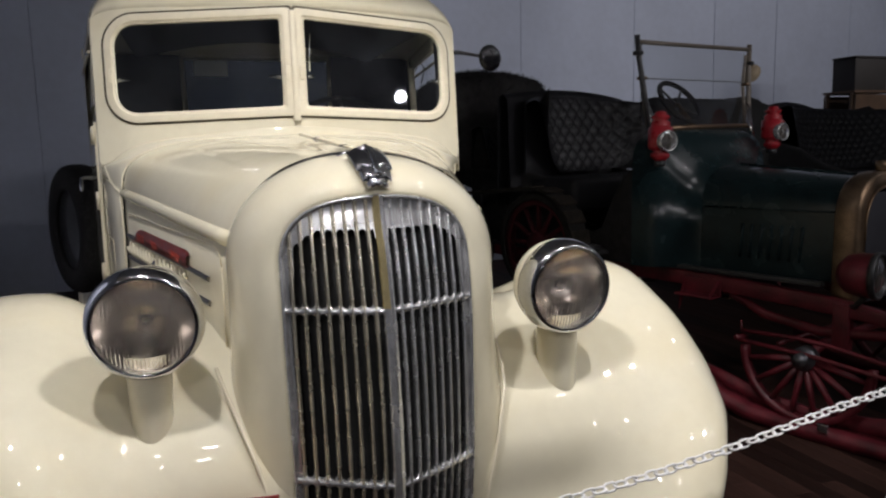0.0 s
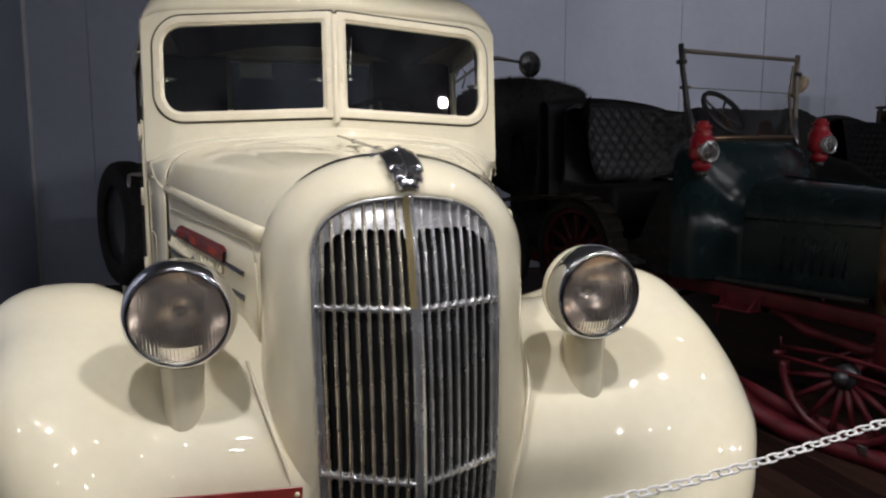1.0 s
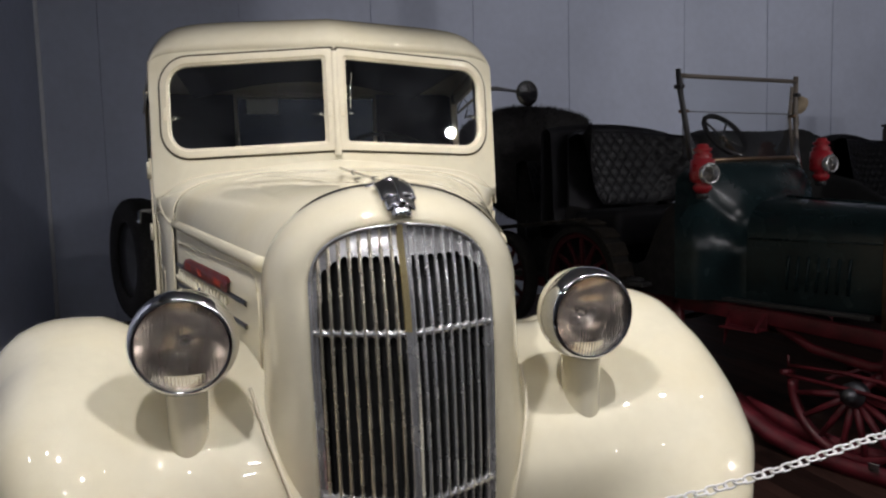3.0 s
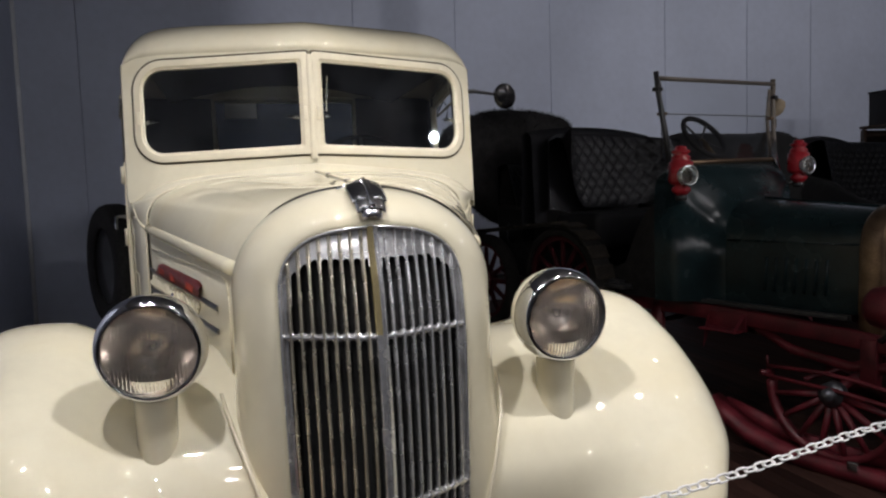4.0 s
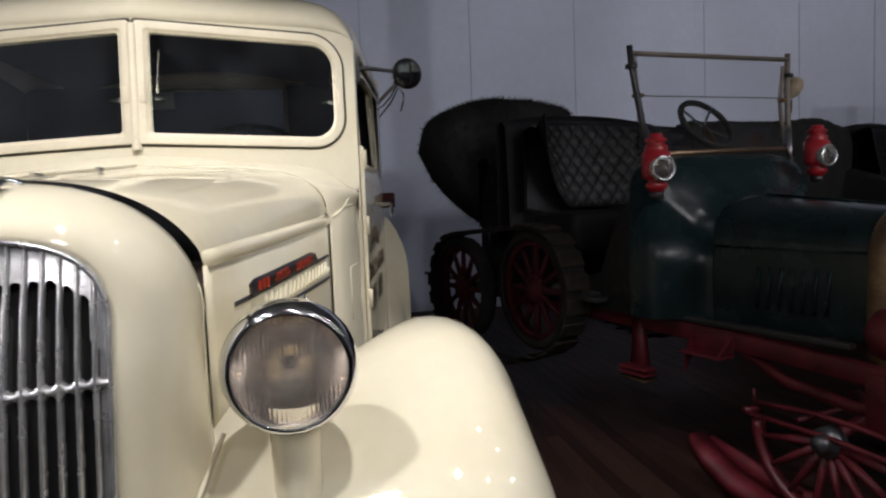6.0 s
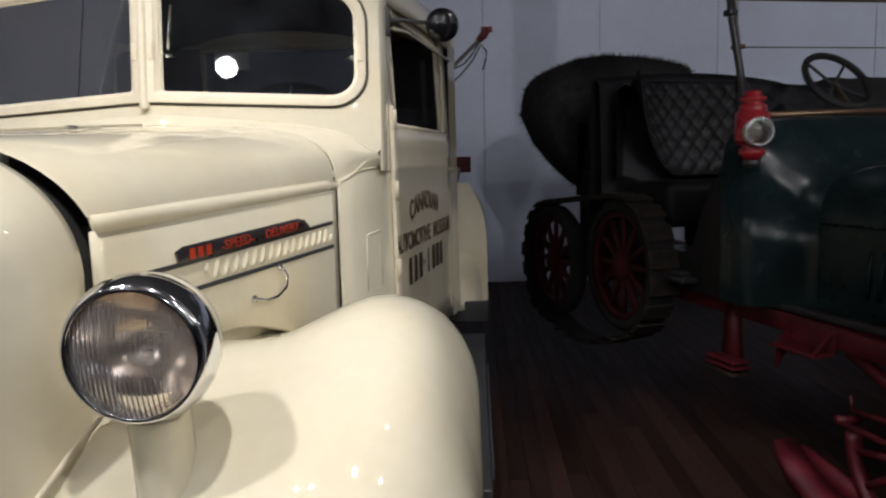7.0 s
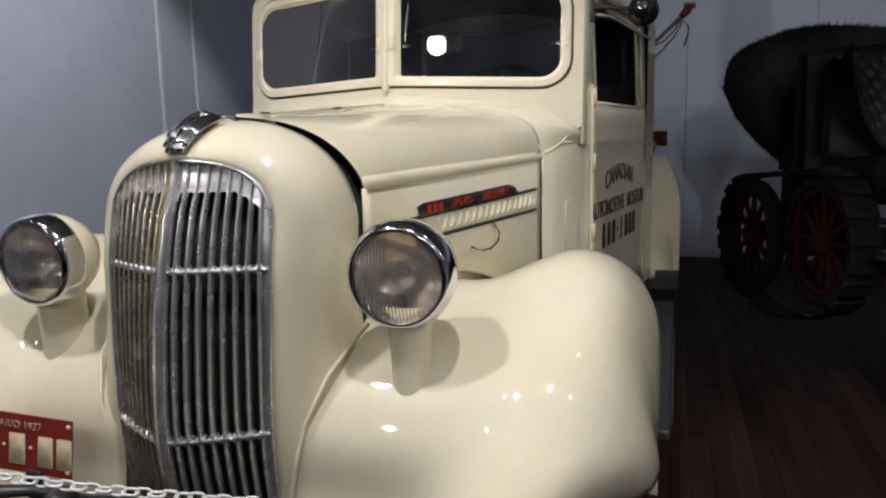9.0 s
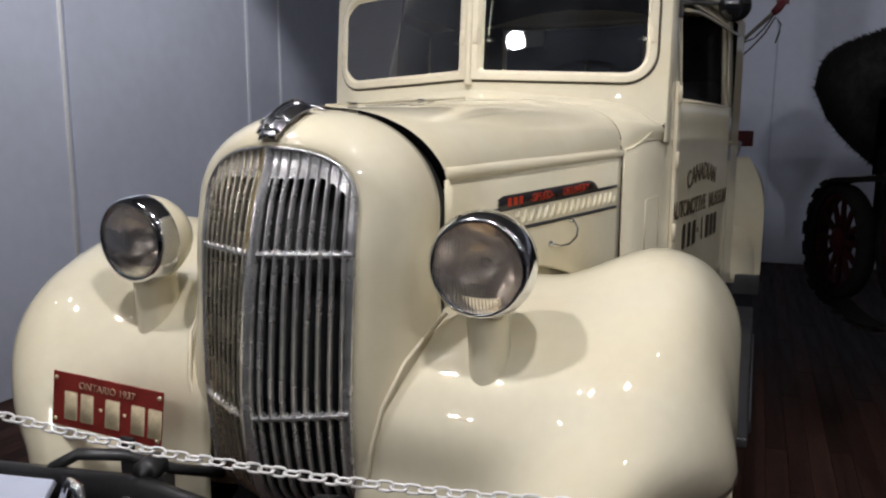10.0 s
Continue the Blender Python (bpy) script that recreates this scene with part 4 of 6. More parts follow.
def door(s):
    y0, y1 = 1.612, 2.72
    wy0, wy1, wz0, wz1 = (1.70, 2.60, 1.535, 1.93) if s > 0 else (1.745, 2.10, 1.695, 1.955)
    off = lambda y, z: s * (side_x(y) + 0.004 * math.sin(max(0, min(1, (z - 0.6) / 0.9)) * math.pi) - 0.02 * max(0, z - 1.5) / 0.45)
    pieces = []
    zs = [0.62, 0.75, 0.9, 1.1, 1.25, 1.372, 1.382, 1.392, 1.45, wz0]
    rows = []
    for y in np.linspace(y0, y1, 14):
        rows.append([(off(y, z) + (s * 0.004 if abs(z - 1.382) < 0.001 else 0), y, z) for z in zs])
    pieces.append(grid(rows))
    for a, b in ((y0, wy0), (wy1, y1)):
        pieces.append(grid([[(off(y, z), y, z) for z in np.linspace(wz0, 1.985, 8)] for y in np.linspace(a, b, 4)]))
    pieces.append(grid([[(off(y, z), y, z) for z in (wz1, 1.96, 1.985)] for y in np.linspace(wy0, wy1, 8)]))
    d = part("door", joined(*pieces), CREAM, truck, "cream door with painted lettering" if s > 0 else "cream cab door")
    solid(d, 0.03, 1 if s > 0 else -1)
    w = [(off(y, z) - s * 0.012, y, z) for y, z in ((wy0, wz0), (wy1, wz0), (wy1, wz1), (wy0, wz1))]
    vv = w + [(x - s * 0.004, y, z) for x, y, z in w]
    if s < 0:
        g = part("window", mesh(vv, [(0, 1, 2, 3), (7, 6, 5, 4), (0, 4, 5, 1), (1, 5, 6, 2), (2, 6, 7, 3), (3, 7, 4, 0)]), GLASS, d, "side window", smooth=False)
        g.visible_shadow = False
    part("window_channel", tube([(x + s * 0.006, y, z) for x, y, z in (w + w[:1])], 0.009, 6), CREAM_EDGE, d)
    # dark lining inside
    lin = []
    for a_, b_, z0, z1 in ((y0, y1, 0.64, wz0 - 0.004), (y0, wy0 - 0.004, wz0, 1.97), (wy1 + 0.004, y1, wz0, 1.97)):
        lin.append(grid([[(off(y, z) - s * 0.036, y, z) for z in np.linspace(z0, z1, 5)] for y in np.linspace(a_, b_, 5)]))
    part("lining", joined(*lin), INTERIOR, d, "dark door lining")
    # hinge line with knuckles
    part("hinge_strip", block(s * 0.726 - 0.007, s * 0.726 + 0.007, 1.590, 1.606, 0.70, 1.600, 0.003), CREAM_EDGE, d)
    for z in (1.02, 1.30, 1.55):
        part("hinge", tube([(s * 0.736, 1.592, z - 0.035), (s * 0.736, 1.592, z + 0.035)], 0.008, 8), CREAM_EDGE, d)
    hx = off(2.66, 1.36)
    h = part("handle", tube([(hx, 2.66, 1.36), (hx + s * 0.045, 2.66, 1.362), (hx + s * 0.055, 2.645, 1.355), (hx + s * 0.05, 2.60, 1.325), (hx + s * 0.045, 2.56, 1.30)], [0.012, 0.009, 0.010, 0.009, 0.006], 8), CHROME, d, "chrome handle")
    return d, off


door_left, _ = door(-1)
door_right, door_off = door(1)


def door_sign(body, y, z, size, depth, tilt=0.0):
    """Flat painted words on the door's outside, read from in front of it."""
    yaw = math.degrees(math.atan2(1.0, 0.15))
    m = Matrix.Translation((door_off(y, z) + 0.0035, y, z)) @ pose(0, 0, 0, 0, 0, yaw) @ pose(0, 0, 0, 90, 0, 0) @ pose(0, 0, 0, 0, 0, tilt)
    return lettering(body, size, depth, m, 0.0022)


ADVANCE = {"I": 0.5, "M": 1.25, "N": 1.05, "A": 1.05, "E": 0.9, " ": 0.8}


def spaced(word):
    """Letters with their places from -1 to 1, narrow ones closer."""
    steps = [ADVANCE.get(ch, 1.0) for ch in word]
    total, run, out = sum(steps), 0.0, []
    for ch, st in zip(word, steps):
        out.append((ch, 2 * (run + st / 2) / total - 1))
        run += st
    return out


for ch, w in spaced("CANADIAN"):
    part("letter", door_sign(ch, 2.10 + 0.265 * w, 1.205 - 0.034 * w * w, 0.105, 0.0006, -9 * w), SIGN_BROWN, door_right)
for ch, w in spaced("AUTOMOTIVE MUSEUM"):
    if ch != " ":
        part("letter", door_sign(ch, 2.12 + 0.52 * w, 1.065, 0.096, 0.0006), SIGN_BROWN, door_right)
for i, wd in enumerate((0.03, 0.035, 0.04, 0.015, 0.015, 0.04, 0.04, 0.04)):
    yy = 1.79 + 0.084 * i
    wd *= 1.5
    hgt = 0.105 if i != 3 else 0.02
    zz = 0.925 if i != 3 else 0.97
    a, b = door_off(yy, zz) + 0.004, door_off(yy + wd, zz) + 0.004
    part("number_bar", mesh([(a, yy, zz), (b, yy + wd, zz), (b, yy + wd, zz + hgt), (a, yy, zz + hgt)], [(0, 1, 2, 3)]), SIGN_INK, door_right)


def cab_inside():
    # back wall with its window, floor, bench and wheel
    x1 = side_x(2.9)
    pieces = [block(-x1, x1, 2.90, 2.93, 0.6, 1.70, 0.002), block(-x1, -0.40, 2.90, 2.93, 1.70, 2.04, 0.002), block(0.40, x1, 2.90, 2.93, 1.70, 2.04, 0.002), block(-0.55, 0.55, 2.90, 2.93, 2.00, 2.12, 0.002)]
    b = part("cab_back", joined(*pieces), CREAM, truck)
    part("back_lining", joined(block(-x1 + 0.02, x1 - 0.02, 2.885, 2.897, 0.6, 1.68, 0), block(-x1 + 0.02, -0.42, 2.885, 2.897, 1.68, 2.02, 0), block(0.42, x1 - 0.02, 2.885, 2.897, 1.68, 2.02, 0)), INTERIOR, b)
    part("back_window_frame", tube([(-0.40, 2.88, 1.70), (0.40, 2.88, 1.70), (0.40, 2.88, 2.0), (-0.40, 2.88, 2.0), (-0.40, 2.88, 1.70)], 0.010, 6), CREAM_EDGE, b)
    bw = part("back_window", block(-0.40, 0.40, 2.912, 2.917, 1.70, 2.0, 0), SMOKED, b, "dark-tinted back window", smooth=False)
    bw.visible_shadow = False
    # added pale panel stands for the bright patch in this window
    part("window_card", block(-0.348, -0.166, 2.896, 2.900, 1.905, 1.995, 0), WALL_TRIM, b, "pale patch in the back window", smooth=False)
    for s in (-1, 1):
        rows = [[(s * side_x(y), y, z) for z in np.linspace(0.6, 1.98, 10)] for y in np.linspace(2.73, 2.92, 5)]
        part("rear_corner", grid(rows), CREAM, truck)
    part("headlining", grid([[(x, y, 1.985 + 0.10 * (1 - (x / 0.66) ** 2)) for x in np.linspace(-0.64, 0.64, 9)] for y in np.linspace(1.50, 2.88, 6)]), INTERIOR, truck)
    part("cab_floor", block(-0.66, 0.66, 1.0, 2.9, 0.60, 0.64, 0), INTERIOR, truck)
    part("dash", block(-0.62, 0.62, 1.50, 1.60, 1.20, 1.55, 0.03), INTERIOR, truck)
    seat = part("bench_seat", joined(block(-0.62, 0.62, 2.15, 2.75, 0.85, 1.08, 0.05), block(-0.62, 0.62, 2.68, 2.86, 1.05, 1.58, 0.05)), SEAT, truck)
    c = Vector((0.29, 1.80, 1.585))
    m = Matrix.Translation(c) @ pose(0, 0, 0, 40)
    ring = [m @ Vector((0.205 * math.cos(a), 0.205 * math.sin(a), 0)) for a in np.linspace(0, 2 * math.pi, 40, endpoint=False)]
    sw = part("steering_wheel", tube(ring, 0.012, 8, closed=True), MIRROR_BLACK, truck, "black steering wheel rim")
    for a in (90, 210, 330):
        part("spoke", tube([c, m @ Vector((0.2 * math.cos(radians(a)), 0.2 * math.sin(radians(a)), 0))], 0.007, 6), BLACK, sw)
    part("column", tube([c, (0.30, 1.55, 1.2)], 0.018, 8), BLACK, sw)


cab_inside()


def mirror():
    c = Vector((0.913, 1.594, 1.868))
    turn = Vector((-0.25, 1, 0.0)).to_track_quat("Z", "Y").to_matrix().to_4x4()
    m = Matrix.Translation(c) @ turn
    mr = part("mirror", lathe([(0.001, -0.020), (0.03, -0.018), (0.050, -0.010), (0.058, 0.0), (0.058, 0.008), (0.054, 0.010)], 32, m), MIRROR_BLACK, truck, "round black wing mirror on a bracket arm")
    part("mirror_glass", lathe([(0.001, 0.008), (0.053, 0.008)], 32, m), CHROME, mr)
    part("arm", tube([(0.705, 1.585, 1.885), (0.76, 1.588, 1.888), (0.84, 1.60, 1.880), (0.905, 1.604, 1.872)], [0.012, 0.009, 0.007, 0.009], 8), BLACK, mr)
    part("arm_bracket", block(0.704, 0.732, 1.575, 1.60, 1.835, 1.93, 0.003), BLACK, mr)


mirror()


def rear_body():
    # pickup box behind the cab with bulging fenders
    for s in (-1, 1):
        box = part("box_side", block(s * 0.82 - 0.02, s * 0.82 + 0.02, 2.98, 4.9, 0.62, 1.34, 0.01), CREAM, truck)
        rows = []
        for a in np.linspace(-5, 185, 40):
            row = []
            for k in range(13):
                t = k / 12
                x = lerp(0.80, 1.075, math.sin(t * math.pi / 2))
                r = 0.60 - 0.30 * (1 - math.cos(t * math.pi / 2)) ** 1.4
                row.append((s * x, 3.62 - r * math.cos(radians(a)), 0.62 + (r + 0.05) * math.sin(radians(a))))
            rows.append(row)
        rf = part("rear_fender", grid(rows), CREAM, truck)
        solid(rf, 0.004)
        # closed front end of the fender
        rows = []
        for z in np.linspace(0.60, 1.27, 10):
            rows.append([(s * lerp(0.80, 1.072 - 0.10 * max(0, (z - 0.95) / 0.32) ** 2, k / 8), 3.06 + 0.10 * (k / 8) ** 2 + 0.16 * max(0, (z - 0.8) / 0.47) ** 2, z) for k in range(9)])
        part("fender_front", grid(rows), CREAM, rf)
        part("splash_flap", block(s * 0.94 - 0.13, s * 0.94 + 0.13, 3.04, 3.06, 0.50, 0.615, 0.004), BLACK, rf, "black rubber flap")
        board = part("running_board", block(s * 0.875 - 0.175, s * 0.875 + 0.175, 1.05, 3.03, 0.40, 0.435, 0.008), BLACK, truck)
        part("edge_strip", block(s * 1.054 - 0.004, s * 1.054 + 0.004, 1.20, 2.40, 0.398, 0.439, 0.002), STEEL, board, "steel edge strip")
    part("box_front", block(-0.80, 0.80, 2.98, 3.02, 0.62, 1.34, 0.01), CREAM, truck)
    part("box_tail", block(-0.80, 0.80, 4.86, 4.90, 0.62, 1.34, 0.01), CREAM, truck)
    part("box_floor", block(-0.80, 0.80, 3.0, 4.88, 0.60, 0.64, 0.0), INTERIOR, truck)
    for s in (-1, 1):
        part("chassis_rail", block(s * 0.36 - 0.035, s * 0.36 + 0.035, -0.05, 4.8, 0.42, 0.54, 0.006), BLACK, truck)
    part("tail_marker", block(0.90, 0.99, 2.99, 3.05, 1.335, 1.42, 0.006), DIM_RED, truck, "dark red marker lamp")
    part("axle_front", tube([(-0.7, 0.45, 0.385), (0.7, 0.45, 0.385)], 0.035, 8), BLACK, truck)
    part("axle_rear", tube([(-0.7, 3.62, 0.385), (0.7, 3.62, 0.385)], 0.05, 8), BLACK, truck)
    part("engine_block", block(-0.24, 0.24, 0.25, 1.05, 0.55, 1.10, 0.03), DARK, truck)
    tyre("spare_wheel", Matrix.Translation((-1.0, 3.0, 1.07)) @ pose(0, 0, 0, 0, 90, 24), 0.36, 0.17, 0.22, BLACK, truck, "black spare wheel at the side")


rear_body()


def bumper_and_plate():
    b = part("bumper", grid([[(x, y, z + 0.055 * max(0.0, 1 - abs(x + 0.12) / 0.5)) for y, z in ((-0.315, 0.545), (-0.325, 0.555), (-0.325, 0.625), (-0.315, 0.635), (-0.300, 0.635), (-0.300, 0.545), (-0.315, 0.545))] for x in np.linspace(-0.95, 0.95, 30)]), BLACK, truck, "black spring-steel bumper bar")
    for s in (-1, 1):
        part("bumper_iron", tube([(s * 0.46, -0.31, 0.60), (s * 0.40, -0.295, 0.655), (s * 0.34, -0.28, 0.690), (s * 0.27, -0.22, 0.675), (s * 0.20, -0.14, 0.62), (s * 0.18, 0.0, 0.55)], 0.017, 8, flat=0.8), BLACK, b)
        part("bolt", lathe([(0.001, 0.02), (0.02, 0.018), (0.024, 0.0)], 12, Matrix.Translation((s * 0.15, -0.325, 0.625)) @ pose(0, 0, 0, 90)), BLACK, b)
        if s < 0:
            part("tow_eye", lathe([(0.001, 0.034), (0.010, 0.033), (0.012, 0.026), (0.024, 0.025), (0.028, 0.018), (0.028, -0.03), (0.024, -0.034), (0.001, -0.034)], 24, Matrix.Translation((-0.135, -0.275, 0.690)) @ pose(0, 0, 0, 90, 0, 12)), BLACK, b)
    # number plate on its bracket
    m = Matrix.Translation((-0.420, -0.124, 0.730)) @ pose(0, 0, 0, -4, 4.0, 5.0)
    w, h = 0.167, 0.070
    p = part("number_plate", block(-w, w, -0.002, 0.002, -h, h, 0.0018, 1, m), PLATE_RED, truck, "red enamelled number plate with raised cream marks", smooth=False)
    x = -0.128
    for wd, gap in ((0.040, 0.010), (0.040, 0.018), (0.008, 0.010), (0.044, 0.010), (0.008, 0.016), (0.040, 0.010), (0.040, 0)):
        if wd < 0.02:
            part("mark_dot", block(x, x + wd, -0.0045, -0.001, -0.012, -0.004, 0.001, 1, m), PLATE_CREAM, p)
        else:
            part("mark_bar", block(x, x + wd, -0.0045, -0.001, -0.050, 0.024, 0.002, 1, m), PLATE_CREAM, p)
        x += wd + gap
    part("plate_words", lettering("ONTARIO 1937", 0.025, 0.0012, m @ Matrix.Translation((0, -0.003, 0.036)) @ pose(0, 0, 0, 90)), PLATE_WORN, p)
    for sx in (-1, 1):
        for sz in (-1, 1):
            part("plate_bolt", lathe([(0.001, 0.004), (0.005, 0.003), (0.006, 0.0)], 8, m @ Matrix.Translation((sx * 0.156, -0.002, sz * 0.054)) @ pose(0, 0, 0, 90)), PLATE_CREAM, p)
    part("plate_bracket", block(-0.367, -0.325, -0.142, -0.130, 0.50, 0.672, 0.004), BLACK, b)
    part("plate_bracket", block(-0.367, -0.325, -0.310, -0.142, 0.540, 0.552, 0.004), BLACK, b)


bumper_and_plate()


# ---- a pole with a red grip and cords, standing in the truck's box ----
def pole():
    p = thing("boom_pole", "pale wooden pole with red grip and dark cords in truck box", "pole")
    part("shaft", tube([(0.62, 3.14, 0.66), (0.80, 3.16, 1.56), (0.885, 3.18, 1.905), (1.06, 3.20, 2.075)], 0.011, 8), WOOD, p)
    part("grip", tube([(1.045, 3.20, 2.06), (1.075, 3.20, 2.09), (1.10, 3.20, 2.12)], [0.018, 0.024, 0.016], 10), RED, p)
    part("trigger", block(1.06, 1.125, 3.19, 3.21, 2.105, 2.135, 0.005), RED, p)
    part("cord", tube([(0.872, 3.17, 1.80), (0.90, 3.17, 1.905), (0.96, 3.17, 1.93), (1.01, 3.18, 1.985), (1.05, 3.19, 2.05)], 0.005, 6), BLACK, p)
    part("cord", tube([(0.874, 3.17, 1.815), (0.94, 3.17, 1.87), (1.01, 3.18, 1.95), (1.06, 3.19, 2.04), (1.09, 3.19, 2.0), (1.085, 3.19, 1.955), (1.068, 3.19, 1.90)], 0.005, 6), BLACK, p)
    part("clip", block(0.855, 0.90, 3.15, 3.19, 1.725, 1.755, 0.004), BLACK, p)


pole()


# ---- the dark green touring car on skis; its own x across, y to its tail ----
car = thing("touring_car", "dark green open touring car with red chassis, standing on red skis", "car", at=pose(2.675, 2.468, 0, 0, 0, 18.8))


def green_body():
    def hood_sec(v):
        w = min(1, max(0, (-v - 0.32) / 0.76))
        half, top = lerp(0.372, 0.335, w), lerp(1.335, 1.275, w)
        pts = [(-half, v, 0.745), (-half, v, 0.9), (-half, v, 1.08)]
        for k in range(13):
            a = math.pi - k / 12 * math.pi
            pts.append((half * math.copysign(abs(math.cos(a)) ** 0.8, math.cos(a)), v, 1.10 + (top - 1.10) * math.sin(a) ** 0.75))
        return pts + [(half, v, 1.08), (half, v, 0.9), (half, v, 0.745)]
    h = part("hood", grid([hood_sec(v) for v in np.linspace(-1.08, -0.30, 10)]), GREEN, car)
    part("hood_hinge", tube([(0, -1.07, 1.279), (0, -0.32, 1.339)], 0.006, 6), GREEN, h)
    for s in (-1, 1):
        part("hood_hinge", tube([(s * 0.338, -1.07, 1.105), (s * 0.372, -0.32, 1.105)], 0.006, 6), GREEN, h)
        for k in range(7):
            v = -0.55 - 0.055 * k
            x = s * lerp(0.372, 0.335, (-v - 0.32) / 0.76)
            part("louvre", tube([(x + s * 0.002, v, 0.83), (x + s * 0.008, v - 0.006, 0.92), (x + s * 0.002, v - 0.012, 1.02)], 0.008, 6), GREEN, h)
    # scuttle that widens to the windscreen
    rows = []
    for v in np.linspace(-0.31, 0.02, 10):
        w = min(1.0, (v + 0.31) / 0.22)
        e = w * w * (3 - 2 * w)
        half, top = lerp(0.375, 0.60, e), lerp(1.338, 1.555, e)
        row = [(-half, v, 0.745), (-half, v, 1.0), (-half, v, lerp(1.10, 1.30, e))]
        for k in range(13):
            a = math.pi - k / 12 * math.pi
            b = lerp(1.10, 1.30, e)
            row.append((half * math.copysign(abs(math.cos(a)) ** lerp(0.75, 0.5, e), math.cos(a)), v, b + (top - b) * math.sin(a) ** lerp(0.72, 0.5, e)))
        rows.append(row + [(half, v, lerp(1.10, 1.30, e)), (half, v, 1.0), (half, v, 0.745)])
    part("scuttle", grid(rows), GREEN, car)
    # body tub, open on top
    for s in (-1, 1):
        rows = []
        for v in np.linspace(0.0, 1.75, 20):
            half = curve_at([(0.0, 0.60), (0.35, 0.57), (0.6, 0.52), (1.3, 0.50), (1.75, 0.42)], v)
            top = curve_at([(0.0, 1.34), (0.12, 1.25), (0.32, 0.92), (0.60, 0.92), (0.85, 1.26), (1.3, 1.30), (2.05, 1.32)], v)
            rows.append([(s * half * k, v, z) for k, z in ((0.95, 0.745), (0.97, 0.8), (1.0, 0.85), (1.0, top - 0.03), (0.985, top), (0.95, top), (0.94, 0.8))])
        part("body_side", grid(rows), FUR, car)
    part("floorboard", block(-0.46, 0.46, -0.2, 1.75, 0.74, 0.765, 0.0), BLACK, car)
    part("sill_board", block(-0.47, -0.43, -1.06, 2.6, 0.735, 0.760, 0.003), BLACK, car)
    part("sill_board", block(0.43, 0.47, -1.06, 2.6, 0.735, 0.760, 0.003), BLACK, car)
    # radiator
    outl = []
    for k in range(25):
        a = math.pi - k / 24 * math.pi
        outl.append((0.375 * math.copysign(abs(math.cos(a)) ** 0.62, math.cos(a)), 1.02 + 0.285 * math.sin(a) ** 0.72))
    outl = [(-0.375, 0.64), (-0.378, 0.85)] + outl + [(0.378, 0.85), (0.375, 0.64)]
    rows = []
    for sc, v in ((0.97, -1.06), (1.0, -1.08), (1.0, -1.165), (0.97, -1.18), (0.80, -1.18), (0.76, -1.165)):
        rows.append([(x * sc, v, 0.64 + (z - 0.64) * (1 - (1 - sc) * 0.55)) for x, z in outl])
    r = part("radiator", grid(rows), BRASS, car, "brass radiator shell with dark core")
    part("core", block(-0.30, 0.30, -1.165, -1.07, 0.64, 1.20, 0.004), CORE, r)
    part("inner_edge", tube([(x * 0.79, -1.182, 0.64 + (z - 0.64) * 0.885) for x, z in outl], 0.006, 6), BRASS, r)
    part("filler", lathe([(0.001, 0.06), (0.03, 0.055), (0.034, 0.03), (0.026, 0.0)], 16, Matrix.Translation((0, -1.12, 1.30))), BRASS, r)


green_body()


def windscreen():
    w = part("windscreen", tube([(-0.596, 0.0, 2.062), (-0.3, 0, 2.068), (0.596, 0.0, 2.088)], 0.019, 8, flat=0.7), WOOD, car, "folding windscreen in a worn frame")
    for s, zt in ((-1, 2.10), (1, 2.12)):
        part("post", tube([(s * 0.596, 0.0, zt), (s * 0.585, -0.005, 1.98), (s * 0.555, -0.03, 1.75), (s * 0.535, -0.05, 1.56)], 0.016, 8), BLACK if s < 0 else WOOD, w)
        part("inner_rail", tube([(s * 0.568, 0.01, 2.05), (s * 0.54, 0.01, 1.86), (s * 0.525, -0.03, 1.58)], 0.013, 8), WOOD, w)
        part("wing_nut", block(s * 0.59 - 0.02, s * 0.59 + 0.02, -0.03, 0.02, 1.985, 2.01, 0.005), BLACK, w)
        part("wing_nut", block(s * 0.55 - 0.02, s * 0.55 + 0.02, -0.03, 0.02, 1.845, 1.865, 0.005), BRASS, w)
        part("foot", tube([(s * 0.55, -0.03, 1.72), (s * 0.52, -0.06, 1.60), (s * 0.50, -0.10, 1.50)], [0.016, 0.02, 0.014], 8), CHROME, w)
    part("base_rail", tube([(-0.53, -0.05, 1.560), (0, -0.06, 1.572), (0.55, -0.05, 1.580)], 0.014, 8), BRASS, w)
    part("split_rail", tube([(-0.55, 0.0, 1.855), (0.56, 0.0, 1.870)], 0.003, 6), BLACK, w)
    gl = part("pane", block(-0.545, 0.545, 0.004, 0.009, 1.585, 2.06, 0), CLEAR, w, "clear glass", smooth=False)
    gl.visible_shadow = False


windscreen()


